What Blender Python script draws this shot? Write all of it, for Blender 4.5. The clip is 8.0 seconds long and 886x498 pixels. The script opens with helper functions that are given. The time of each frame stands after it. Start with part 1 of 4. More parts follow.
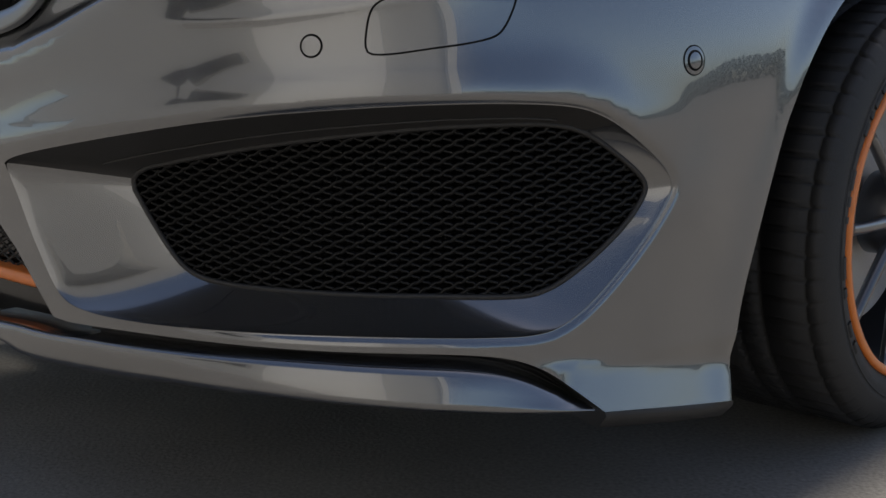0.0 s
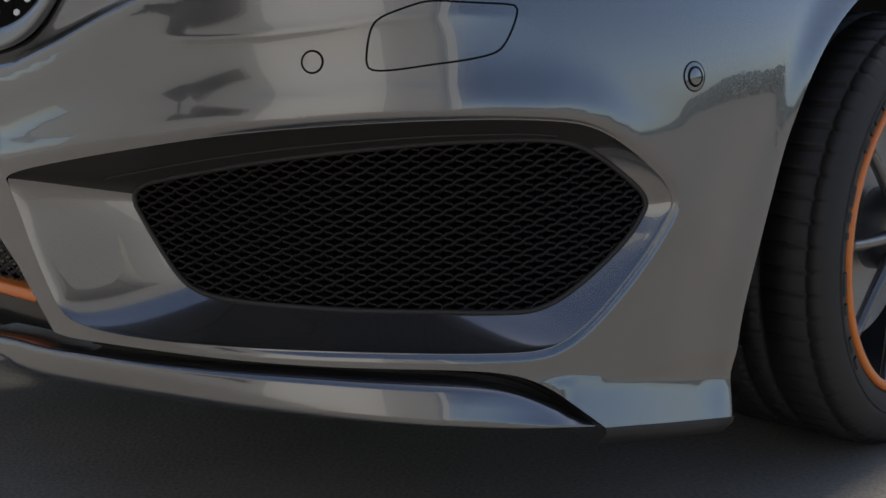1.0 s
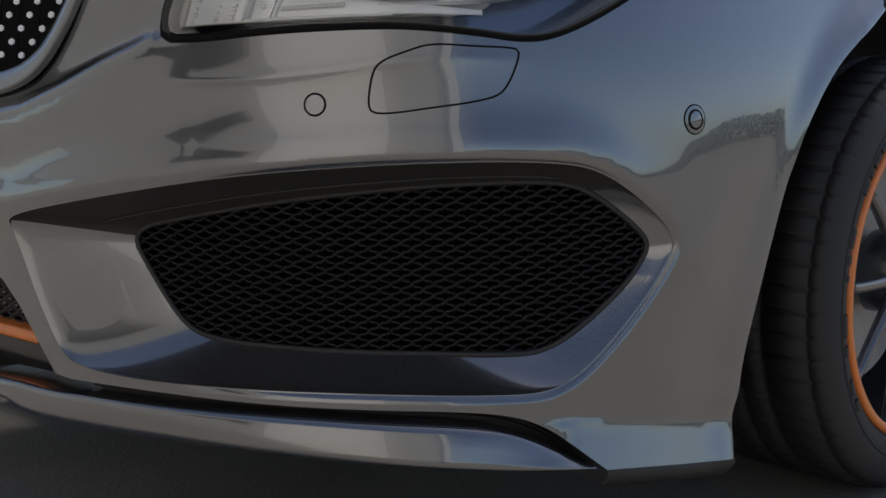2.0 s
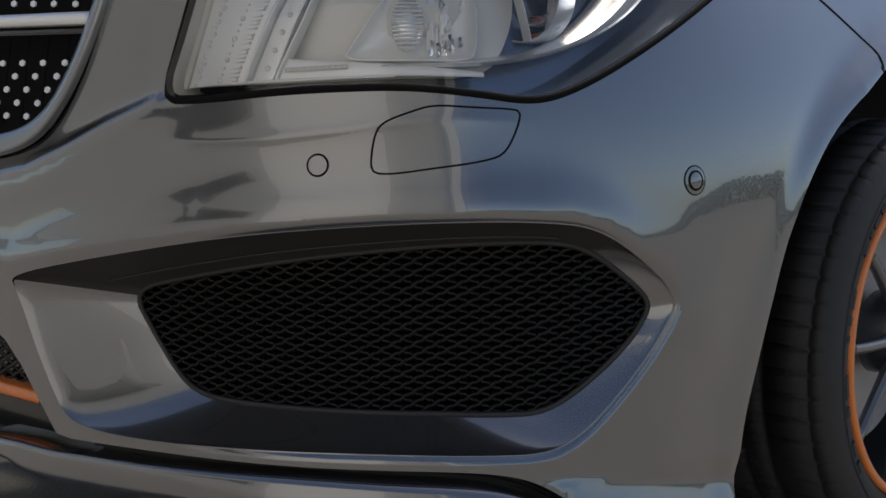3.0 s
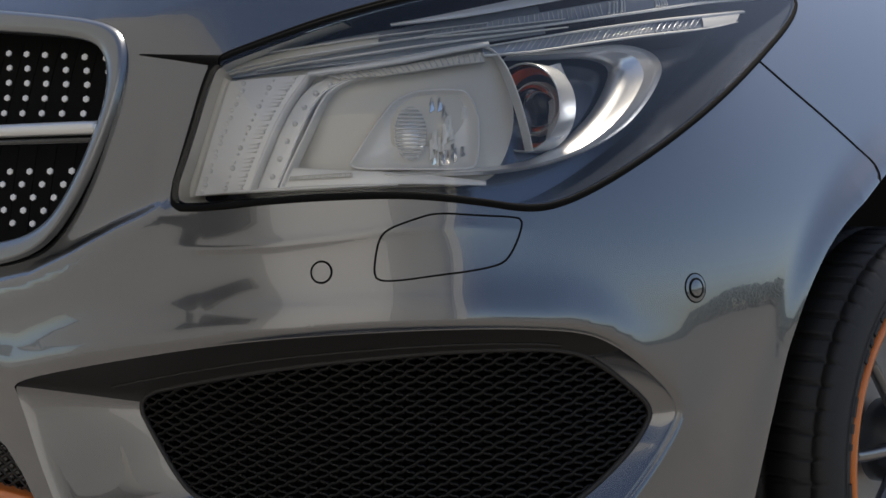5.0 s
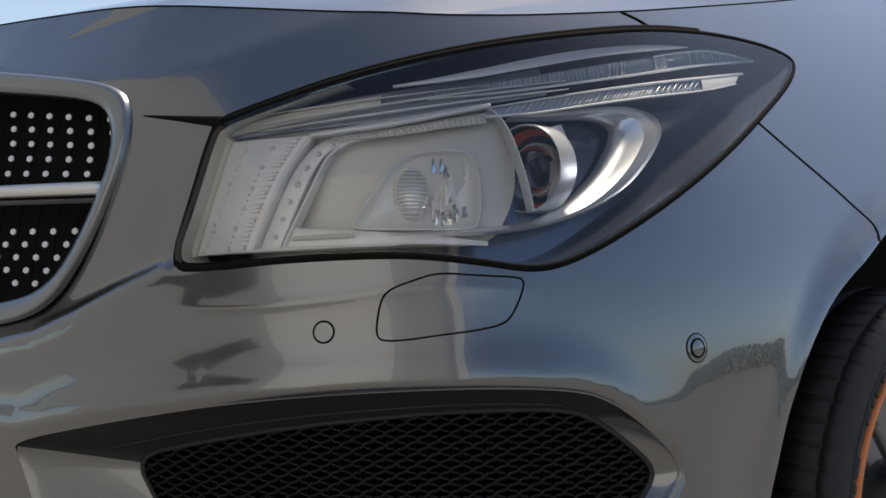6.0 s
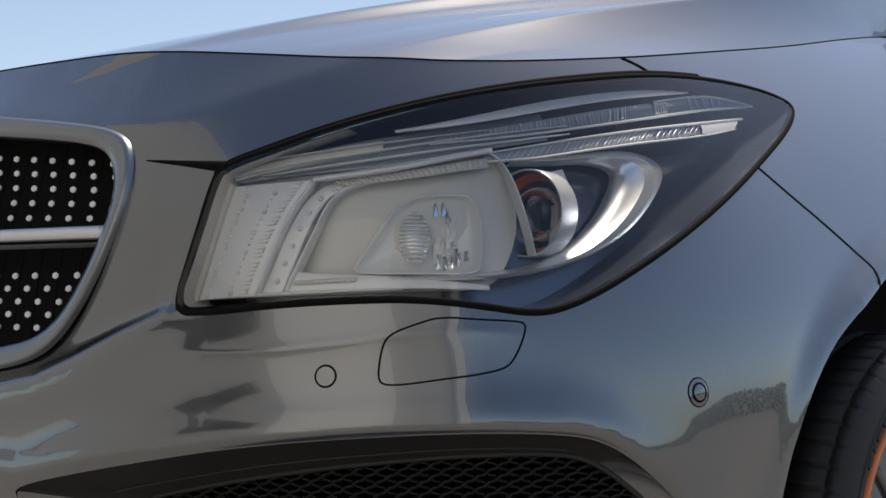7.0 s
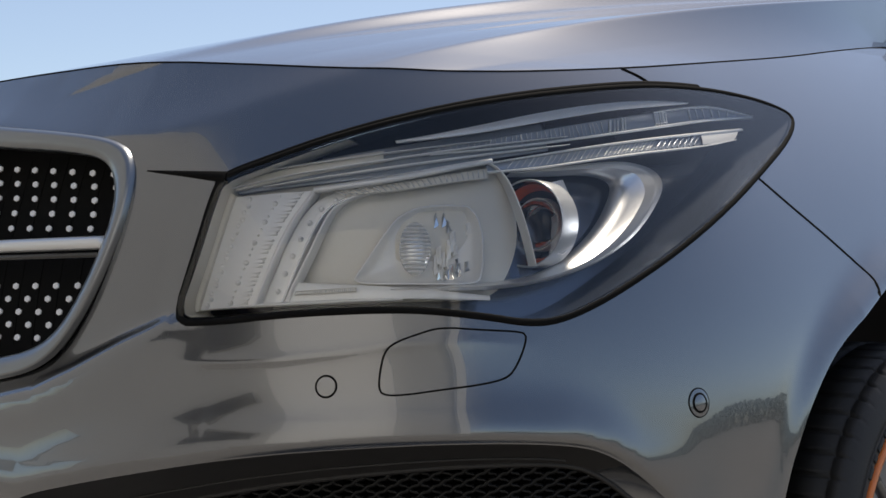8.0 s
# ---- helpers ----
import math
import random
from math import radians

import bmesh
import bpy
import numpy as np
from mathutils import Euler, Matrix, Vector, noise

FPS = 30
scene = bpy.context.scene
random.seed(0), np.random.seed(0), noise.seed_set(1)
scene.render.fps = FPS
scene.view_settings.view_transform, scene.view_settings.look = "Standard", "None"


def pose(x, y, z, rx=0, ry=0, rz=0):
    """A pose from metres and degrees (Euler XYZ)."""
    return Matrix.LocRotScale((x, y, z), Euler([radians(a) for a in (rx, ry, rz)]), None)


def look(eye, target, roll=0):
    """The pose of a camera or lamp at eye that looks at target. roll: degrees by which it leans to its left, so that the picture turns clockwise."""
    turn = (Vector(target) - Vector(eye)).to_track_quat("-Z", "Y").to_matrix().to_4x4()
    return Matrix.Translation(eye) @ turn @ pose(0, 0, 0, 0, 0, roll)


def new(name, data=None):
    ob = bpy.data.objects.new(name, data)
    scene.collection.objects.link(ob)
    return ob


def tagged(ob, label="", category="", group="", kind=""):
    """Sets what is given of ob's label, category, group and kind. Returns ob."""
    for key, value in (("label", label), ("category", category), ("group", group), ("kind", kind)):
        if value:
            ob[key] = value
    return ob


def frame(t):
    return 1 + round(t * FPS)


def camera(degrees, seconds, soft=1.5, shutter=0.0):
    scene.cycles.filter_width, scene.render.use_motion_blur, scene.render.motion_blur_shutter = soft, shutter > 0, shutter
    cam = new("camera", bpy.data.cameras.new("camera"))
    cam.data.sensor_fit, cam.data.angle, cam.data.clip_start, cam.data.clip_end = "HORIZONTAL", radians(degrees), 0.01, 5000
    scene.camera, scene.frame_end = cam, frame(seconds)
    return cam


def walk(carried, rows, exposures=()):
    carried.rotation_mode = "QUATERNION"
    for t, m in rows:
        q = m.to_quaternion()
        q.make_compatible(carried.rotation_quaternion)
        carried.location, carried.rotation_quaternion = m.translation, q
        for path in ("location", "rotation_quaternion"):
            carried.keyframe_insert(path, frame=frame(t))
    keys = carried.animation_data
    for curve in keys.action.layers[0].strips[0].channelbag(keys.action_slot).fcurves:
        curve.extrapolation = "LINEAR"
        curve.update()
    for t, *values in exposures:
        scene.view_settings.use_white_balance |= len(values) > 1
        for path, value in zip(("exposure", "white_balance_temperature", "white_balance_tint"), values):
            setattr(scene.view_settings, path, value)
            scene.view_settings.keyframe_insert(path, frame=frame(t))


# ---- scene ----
cam = camera(34.0, 8.0)
# seconds, place, yaw, pitch, roll: a tilt upwards from one spot
ROWS = [
    (0.0, 0.0060, 0.0139, 0.6799, 0.044, -11.576, 0.162),
    (0.5, 0.0059, 0.0135, 0.6798, 0.047, -11.385, 0.156),
    (1.0, 0.0057, 0.0124, 0.6797, 0.056, -10.943, 0.138),
    (1.5, 0.0053, 0.0105, 0.6795, 0.068, -10.255, 0.109),
    (3.0, 0.0027, 0.0021, 0.6784, 0.069, -6.810, 0.007),
    (3.5, 0.0016, -0.0006, 0.6781, 0.054, -5.734, -0.017),
    (4.0, 0.0004, -0.0030, 0.6777, 0.035, -4.732, -0.034),
    (4.5, -0.0008, -0.0051, 0.6774, 0.014, -3.685, -0.048),
    (6.0, -0.0066, -0.0132, 0.6762, -0.090, -0.093, -0.093),
    (6.5, -0.0087, -0.0154, 0.6758, -0.122, 0.917, -0.105),
    (7.0, -0.0100, -0.0168, 0.6756, -0.140, 1.676, -0.113),
    (7.5, -0.0107, -0.0173, 0.6755, -0.148, 1.991, -0.117),
    (8.0, -0.0109, -0.0175, 0.6755, -0.151, 2.087, -0.118),
]
walk(cam, [(t, pose(x, y, z, 90 + pitch, 0, yaw) @ pose(0, 0, 0, 0, 0, -roll)) for t, x, y, z, yaw, pitch, roll in ROWS],
     [(0.0, 0.56, 7250.0, 10.0), (8.0, 0.56, 7250.0, 10.0)])

# ---- light ----
world = bpy.data.worlds.new("sky")
scene.world = world
world.use_nodes = True
SUN_UP, SUN_TURN = radians(66), radians(26)
sky = world.node_tree.nodes.new("ShaderNodeTexSky")
sky.sky_type, sky.sun_disc = "NISHITA", False
sky.sun_elevation, sky.sun_rotation, sky.dust_density = SUN_UP, SUN_TURN, 1.0
sky.air_density, sky.ozone_density = 0.75, 1.5
world.node_tree.links.new(sky.outputs["Color"], world.node_tree.nodes["Background"].inputs["Color"])
world.node_tree.nodes["Background"].inputs["Strength"].default_value = 0.108
sun = new("sun", bpy.data.lights.new("sun", "SUN"))
sun.data.energy, sun.data.angle, sun.data.color = 3.2, radians(14.0), (1.0, 0.95, 0.88)
toward = Vector((math.sin(SUN_TURN) * math.cos(SUN_UP), math.cos(SUN_TURN) * math.cos(SUN_UP), math.sin(SUN_UP)))
sun.matrix_world = look(toward * 20, (0, 0, 0))


# ---- materials ----
def material(name, colour, rough=0.5, metal=0.0, coat=0.0, grain=0.0, size=200.0, bump=0.0, stain=0.0, spec=0.5, coat_ior=1.5):
    m = bpy.data.materials.new(name)
    m.use_nodes = True
    t = m.node_tree
    b = t.nodes["Principled BSDF"]
    b.inputs["Base Color"].default_value = (*colour, 1)
    b.inputs["Roughness"].default_value, b.inputs["Metallic"].default_value = rough, metal
    b.inputs["Specular IOR Level"].default_value = spec
    b.inputs["Coat Weight"].default_value, b.inputs["Coat Roughness"].default_value = coat, 0.015
    b.inputs["Coat IOR"].default_value = coat_ior
    where = t.nodes.new("ShaderNodeTexCoord").outputs["Object"]
    if grain or bump or stain:
        fine = t.nodes.new("ShaderNodeTexNoise")
        fine.inputs["Scale"].default_value, fine.inputs["Detail"].default_value = size, 6
        t.links.new(where, fine.inputs["Vector"])
        wide = t.nodes.new("ShaderNodeTexNoise")
        wide.inputs["Scale"].default_value, wide.inputs["Detail"].default_value = size / 40, 5
        t.links.new(where, wide.inputs["Vector"])
        both = t.nodes.new("ShaderNodeMath")
        both.operation = "MULTIPLY_ADD"
        t.links.new(fine.outputs["Fac"], both.inputs[0])
        both.inputs[1].default_value = grain
        scaled = t.nodes.new("ShaderNodeMath")
        scaled.operation = "MULTIPLY"
        t.links.new(wide.outputs["Fac"], scaled.inputs[0])
        scaled.inputs[1].default_value = stain
        t.links.new(scaled.outputs[0], both.inputs[2])
        shade = t.nodes.new("ShaderNodeMapRange")
        shade.inputs["From Max"].default_value = max(grain + stain, 1e-3)
        shade.inputs["To Min"].default_value, shade.inputs["To Max"].default_value = 1 - (grain + stain), 1 + grain + stain
        t.links.new(both.outputs[0], shade.inputs["Value"])
        mix = t.nodes.new("ShaderNodeVectorMath")
        mix.operation = "SCALE"
        mix.inputs[0].default_value = colour
        t.links.new(shade.outputs[0], mix.inputs["Scale"])
        t.links.new(mix.outputs[0], b.inputs["Base Color"])
        if bump:
            n = t.nodes.new("ShaderNodeBump")
            n.inputs["Strength"].default_value, n.inputs["Distance"].default_value = bump, 0.002
            t.links.new(fine.outputs["Fac"], n.inputs["Height"])
            t.links.new(n.outputs[0], b.inputs["Normal"])
    return m


def clear(name, tint=(1, 1, 1), ior=1.45, rough=0.0):
    m = bpy.data.materials.new(name)
    m.use_nodes = True
    b = m.node_tree.nodes["Principled BSDF"]
    b.inputs["Base Color"].default_value = (*tint, 1)
    b.inputs["Transmission Weight"].default_value = 1.0
    b.inputs["Roughness"].default_value, b.inputs["IOR"].default_value = rough, ior
    return m


def pane(name, ior=1.5):
    """Thin clear cover: see-through, with a mirror gloss that grows at grazing angles."""
    m = bpy.data.materials.new(name)
    m.use_nodes = True
    t = m.node_tree
    t.nodes.remove(t.nodes["Principled BSDF"])
    bare, gloss, mix, edge = (t.nodes.new("ShaderNode" + k) for k in ("BsdfTransparent", "BsdfGlossy", "MixShader", "Fresnel"))
    bare.inputs["Color"].default_value = (0.985, 0.99, 1.0, 1)
    gloss.inputs["Roughness"].default_value = 0.01
    edge.inputs["IOR"].default_value = ior
    t.links.new(edge.outputs[0], mix.inputs[0])
    t.links.new(bare.outputs[0], mix.inputs[1])
    t.links.new(gloss.outputs[0], mix.inputs[2])
    t.links.new(mix.outputs[0], t.nodes["Material Output"].inputs["Surface"])
    return m


PAINT = material("grey_metallic_paint", (0.185, 0.19, 0.20), 0.22, 0.9, 1.0, 0.0, 900.0, 0.0, 0.02, coat_ior=1.75)
SATIN = material("satin_silver", (0.27, 0.285, 0.30), 0.30, 0.9, 0.5, 0.03, 800.0)
BRIGHT_BAR = material("satin_chrome", (0.86, 0.87, 0.88), 0.34, 0.75, 0.3, 0.02, 800.0)
MESH_BLACK = material("black_mesh_plastic", (0.008, 0.008, 0.008), 0.5, 0.0, 0.0, 0.15, 1500.0, spec=0.3)
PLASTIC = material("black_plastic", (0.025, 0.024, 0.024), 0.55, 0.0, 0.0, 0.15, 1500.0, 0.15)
GLOSS = material("gloss_black", (0.008, 0.008, 0.009), 0.18, 0.0, 0.3, 0.05, 500.0)
SEALER = material("black_rubber", (0.010, 0.010, 0.010), 0.9, 0.0, 0.0, 0.2, 700.0, spec=0.06)
TYRE = material("tyre_rubber", (0.022, 0.022, 0.023), 0.65, 0.0, 0.0, 0.25, 600.0, 0.3, 0.15)
CHROME = material("chrome", (0.90, 0.91, 0.92), 0.08, 1.0)
WHITE_LAMP = material("white_reflector", (0.95, 0.95, 0.94), 0.30, 0.15, 0.3, 0.03, 600.0)
PALE_METAL = material("aluminised_reflector", (0.95, 0.95, 0.93), 0.33, 0.1, 0.2, 0.03, 500.0)
STUD = material("bright_stud", (0.95, 0.95, 0.95), 0.3, 0.0)
HOOK_MIRROR = material("hook_reflector", (0.96, 0.96, 0.96), 0.28, 0.65, 0.2, 0.02, 500.0)
SOFT_CHROME = material("brushed_chrome", (0.92, 0.93, 0.94), 0.22, 0.45, 0.3, 0.03, 900.0, 0.1)
ORANGE = material("orange_paint", (0.80, 0.21, 0.035), 0.35, 0.0, 0.6, 0.04, 900.0)
AMBER = material("orange_ring", (0.80, 0.13, 0.03), 0.3, 0.0, 0.5)
LAMP_GREY = material("lamp_bezel", (0.74, 0.72, 0.66), 0.38, 0.05, 0.2, 0.05, 500.0)
LAMP_DARK = material("dark_lamp_bezel", (0.13, 0.15, 0.19), 0.25, 0.85, 0.4, 0.05, 400.0)
SMOKED = material("smoked_lamp_trim", (0.42, 0.46, 0.52), 0.25, 0.3, 0.4, 0.05, 400.0)
RIM = material("dark_rim", (0.10, 0.105, 0.115), 0.3, 0.7, 0.6, 0.05, 900.0)
STEEL = material("brake_metal", (0.55, 0.55, 0.54), 0.4, 0.35, 0.0, 0.15, 300.0, 0.3, 0.2)
GLASS = pane("lamp_glass", 1.65)
CRYSTAL = clear("crystal", (0.97, 0.98, 1.0), 1.5, 0.02)
ASPHALT = material("asphalt", (0.165, 0.160, 0.152), 0.9, 0.0, 0.0, 0.6, 150.0, 1.0, 0.3)
WHITE_WALL = material("white_render", (0.86, 0.84, 0.78), 0.8, 0.0, 0.0, 0.05, 30.0, 0.2, 0.08)
GREY_WALL = material("grey_render", (0.46, 0.46, 0.45), 0.8, 0.0, 0.0, 0.05, 30.0, 0.2, 0.08)
# near-black, mostly for sheets standing in for the unlit space behind openings
VOID = material("void_black", (0.004, 0.004, 0.004), 0.85, 0.0, 0.0, 0.3, 300.0, spec=0.15)
WALL = material("pale_render", (0.60, 0.58, 0.535), 0.8, 0.0, 0.0, 0.06, 30.0, 0.2, 0.1)
HEDGE = material("dark_green_leaves", (0.045, 0.06, 0.035), 0.9, 0.0, 0.0, 0.5, 3.0, 0.0, 0.3)

# ---- body surface: a rounded-square plan, u metres along it from the car's middle, z up ----
SIDE, NOSE, BACK, POWER = 0.845, 0.87, 0.75, 3.2
_a = np.linspace(0, math.pi / 2, 4001)
_r = (np.sin(_a) ** POWER + np.cos(_a) ** POWER) ** (-1 / POWER)
_s, _c = SIDE * _r * np.sin(_a), BACK - NOSE * _r * np.cos(_a)
_u = np.concatenate(([0], np.cumsum(np.hypot(np.diff(_s), np.diff(_c)))))
U_END = float(_u[-1])


def flat(u, z, lift=0.0):
    """Points (n, 3) of the smooth hull in the car's own axes: s to its left side, c to its rear, z up."""
    u, z = np.asarray(u, float), np.asarray(z, float)
    v, sign = np.abs(u), np.where(u < 0, -1.0, 1.0)
    a = np.interp(v, _u, _a)
    s, c = np.interp(v, _u, _s), np.interp(v, _u, _c) + np.maximum(v - U_END, 0)
    ns, nc = (s / SIDE) ** (POWER - 1) / SIDE, -(np.maximum(BACK - c, 0) / NOSE) ** (POWER - 1) / NOSE
    k = np.hypot(ns, nc)
    ns, nc = ns / k, nc / k
    w = np.sin(a) ** 2
    up = lambda h: np.maximum(z - h, 0)
    low = np.maximum(0.24 - z, 0)
    front = 0.20 * up(0.50) ** 1.5 + 0.35 * up(0.64) ** 2 + 0.25 * low
    side = 0.85 * up(0.50) ** 2 + 0.20 * low
    inward = front * (1 - w) + side * w + 20 * up(0.972 + 0.15 * w + 0.2 * np.clip(v - U_END, 0, 0.84)) ** 2
    d = lift - inward
    return np.stack((sign * (s + ns * d), c + nc * d, z + 0 * s), -1)


def dense(line, step=0.006, closed=False):
    """A polyline rounded at its corners and sampled evenly."""
    p = np.array(line, float)
    for _ in range(2):
        q = np.roll(p, -1, 0) if closed else p[1:]
        h = p if closed else p[:-1]
        cut = np.stack((0.75 * h + 0.25 * q, 0.25 * h + 0.75 * q), 1).reshape(-1, 2)
        p = cut if closed else np.concatenate((p[:1], cut, p[-1:]))
    if closed:
        p = np.concatenate((p, p[:1]))
    l = np.concatenate(([0], np.cumsum(np.hypot(*np.diff(p, axis=0).T))))
    n = max(int(l[-1] / step), 4)
    t = np.linspace(0, l[-1], n + 1)
    out = np.stack((np.interp(t, l, p[:, 0]), np.interp(t, l, p[:, 1])), -1)
    return out[:-1] if closed else out


def inside(p, poly):
    x, y = p[:, 0], p[:, 1]
    hit = np.zeros(len(p), bool)
    for (x0, y0), (x1, y1) in zip(poly, np.roll(poly, -1, 0)):
        if y0 != y1:
            hit ^= ((y0 > y) != (y1 > y)) & (x < (x1 - x0) * (y - y0) / (y1 - y0) + x0)
    return hit


def distance(p, line):
    best = np.full(len(p), 9.0)
    for k in range(0, len(p), 4000):
        q = p[k:k + 4000]
        best[k:k + 4000] = np.sqrt(((q[:, None, :] - line[None]) ** 2).sum(-1)).min(1)
    return best


# outlines on the hull, (u, z)
VENT_OUT = [(0.184, 0.447), (0.32, 0.476), (0.515, 0.512), (0.668, 0.526), (0.784, 0.529), (0.877, 0.524), (0.922, 0.512), (0.97, 0.483), (1.011, 0.451), (1.023, 0.431), (1.017, 0.413), (0.982, 0.366), (0.923, 0.311), (0.888, 0.287), (0.854, 0.276), (0.784, 0.279), (0.665, 0.284), (0.507, 0.282), (0.394, 0.278), (0.305, 0.279), (0.264, 0.289), (0.238, 0.325), (0.208, 0.375), (0.185, 0.432)]
VENT_IN = [(0.32, 0.434), (0.421, 0.457), (0.555, 0.481), (0.695, 0.496), (0.829, 0.502), (0.895, 0.499), (0.929, 0.486), (0.972, 0.456), (1.003, 0.429), (0.997, 0.412), (0.96, 0.372), (0.899, 0.327), (0.864, 0.313), (0.83, 0.312), (0.693, 0.315), (0.55, 0.317), (0.473, 0.318), (0.427, 0.324), (0.399, 0.339), (0.357, 0.386)]
LAMP_OUT = [(0.415, 0.652), (0.436, 0.727), (0.447, 0.794), (0.454, 0.812), (0.51, 0.829), (0.603, 0.857), (0.717, 0.883), (0.849, 0.906), (1.015, 0.929), (1.155, 0.947), (1.314, 0.959), (1.44, 0.96), (1.516, 0.951), (1.529, 0.937), (1.463, 0.901), (1.307, 0.839), (1.131, 0.766), (1.005, 0.711), (0.914, 0.671), (0.865, 0.655), (0.828, 0.653), (0.783, 0.66), (0.714, 0.667), (0.652, 0.667), (0.557, 0.662), (0.474, 0.653)]
SLOT_TOP = [(0.274, 0.263), (0.433, 0.268), (0.573, 0.268), (0.694, 0.267), (0.772, 0.263), (0.822, 0.255), (0.861, 0.238), (0.895, 0.211), (0.923, 0.188)]
CHIN = [(0.923, 0.188), (1.018, 0.177), (1.125, 0.163), (1.116, 0.165)]
CREASE = [(0.841, 0.252), (0.955, 0.237), (1.146, 0.208)]
ARCH = [(1.116, 0.165), (1.124, 0.197), (1.13, 0.235), (1.138, 0.282), (1.159, 0.34), (1.19, 0.423), (1.223, 0.49), (1.268, 0.557), (1.344, 0.622), (1.484, 0.684), (1.56, 0.715), (1.66, 0.735), (1.78, 0.715), (1.9, 0.65), (1.98, 0.55), (2.02, 0.42), (2.03, 0.2)]
GRILLE_PANEL = [(0.054, 0.559), (0.129, 0.567), (0.197, 0.579), (0.268, 0.603), (0.34, 0.632), (0.413, 0.658)]
FOLD = [(0.433, 0.61), (0.493, 0.611), (0.56, 0.615), (0.623, 0.622), (0.677, 0.63), (0.76, 0.635), (0.85, 0.63)]
RIDGE = [(0.184, 0.447), (0.32, 0.476), (0.515, 0.512), (0.668, 0.526), (0.784, 0.529), (0.877, 0.524), (0.922, 0.512), (0.97, 0.483)]
FENDER_SEAM = [(1.306, 0.837), (1.36, 0.801), (1.432, 0.759), (1.497, 0.718), (1.484, 0.684)]
BONNET_SEAM = [(-0.15, 0.978), (0.1, 0.975), (0.25, 0.969), (0.458, 0.949), (0.589, 0.939), (0.674, 0.938), (0.764, 0.936), (0.914, 0.944), (1.109, 0.966), (1.284, 0.992), (1.49, 1.026), (1.728, 1.067), (2.0, 1.119), (2.3, 1.172), (2.75, 1.2169999999999999)]
LAMP_SEAM = [(1.109, 0.966), (1.142, 0.959), (1.161, 0.95)]
GRILLE_IN = [(-0.35, 0.6), (-0.35, 0.91), (-0.089, 0.885), (0.005, 0.873), (0.14, 0.86), (0.231, 0.848), (0.267, 0.833), (0.288, 0.803), (0.292, 0.763), (0.275, 0.71), (0.242, 0.654), (0.203, 0.627), (0.154, 0.613), (0.029, 0.599)]
GRILLE_OUT = [(-0.35, 0.568), (-0.35, 0.945), (-0.092, 0.916), (0.003, 0.903), (0.141, 0.886), (0.249, 0.871), (0.296, 0.856), (0.317, 0.828), (0.322, 0.781), (0.305, 0.716), (0.278, 0.661), (0.24, 0.617), (0.195, 0.594), (0.127, 0.581), (0.052, 0.572)]
CENTRE_EDGE = [(-0.15, 0.41), (0, 0.405), (0.08, 0.395), (0.152, 0.365), (0.184, 0.338), (0.216, 0.301), (0.248, 0.265)]
HOOD_LINE = [(-0.4, 0.93), (0.001, 0.905), (0.142, 0.882), (0.238, 0.87), (0.335, 0.873), (0.419, 0.887), (0.512, 0.911), (0.622, 0.938), (0.75, 0.97)]
NOSE_CREASE = [(0.06, 0.925), (0.13, 0.942), (0.20, 0.956), (0.28, 0.967), (0.36, 0.975)]
LIP_TOP = [(0.095, 0.245), (0.169, 0.248), (0.236, 0.247), (0.297, 0.25), (0.448, 0.256), (0.58, 0.26), (0.695, 0.256), (0.768, 0.251), (0.809, 0.242), (0.847, 0.227), (0.911, 0.195)]
LIP_BOT = [(0.083, 0.22), (0.161, 0.225), (0.188, 0.209), (0.316, 0.215), (0.442, 0.22), (0.577, 0.221), (0.723, 0.212), (0.812, 0.202), (0.908, 0.193)]
WASHER = [(0.666, 0.584), (0.667, 0.602), (0.671, 0.622), (0.68, 0.632), (0.708, 0.642), (0.732, 0.649), (0.776, 0.646), (0.824, 0.644), (0.828, 0.639), (0.822, 0.622), (0.812, 0.604), (0.802, 0.595), (0.774, 0.589), (0.731, 0.584), (0.696, 0.579), (0.672, 0.578)]
RING_L = [(0.61, 0.587)]
RING_R = [(1.052, 0.563)]
ARCH_FINE = dense(ARCH, 0.0025)
VENT_FINE = dense(VENT_OUT, 0.0012, True)
VENT, MESH = dense(VENT_OUT, closed=True), dense(VENT_IN, closed=True)
LAMP = dense(LAMP_OUT, closed=True)
SLOT = dense(SLOT_TOP)


def mesh_lift(u):
    return -0.056 + 0.036 * np.clip((np.asarray(u) - 0.74) / 0.24, 0, 1)


def below(p, line):
    """How far p lies under an open line (u, z), in metres; negative above."""
    l = np.array(sorted(line))
    return np.interp(p[:, 0], l[:, 0], l[:, 1]) - p[:, 1]


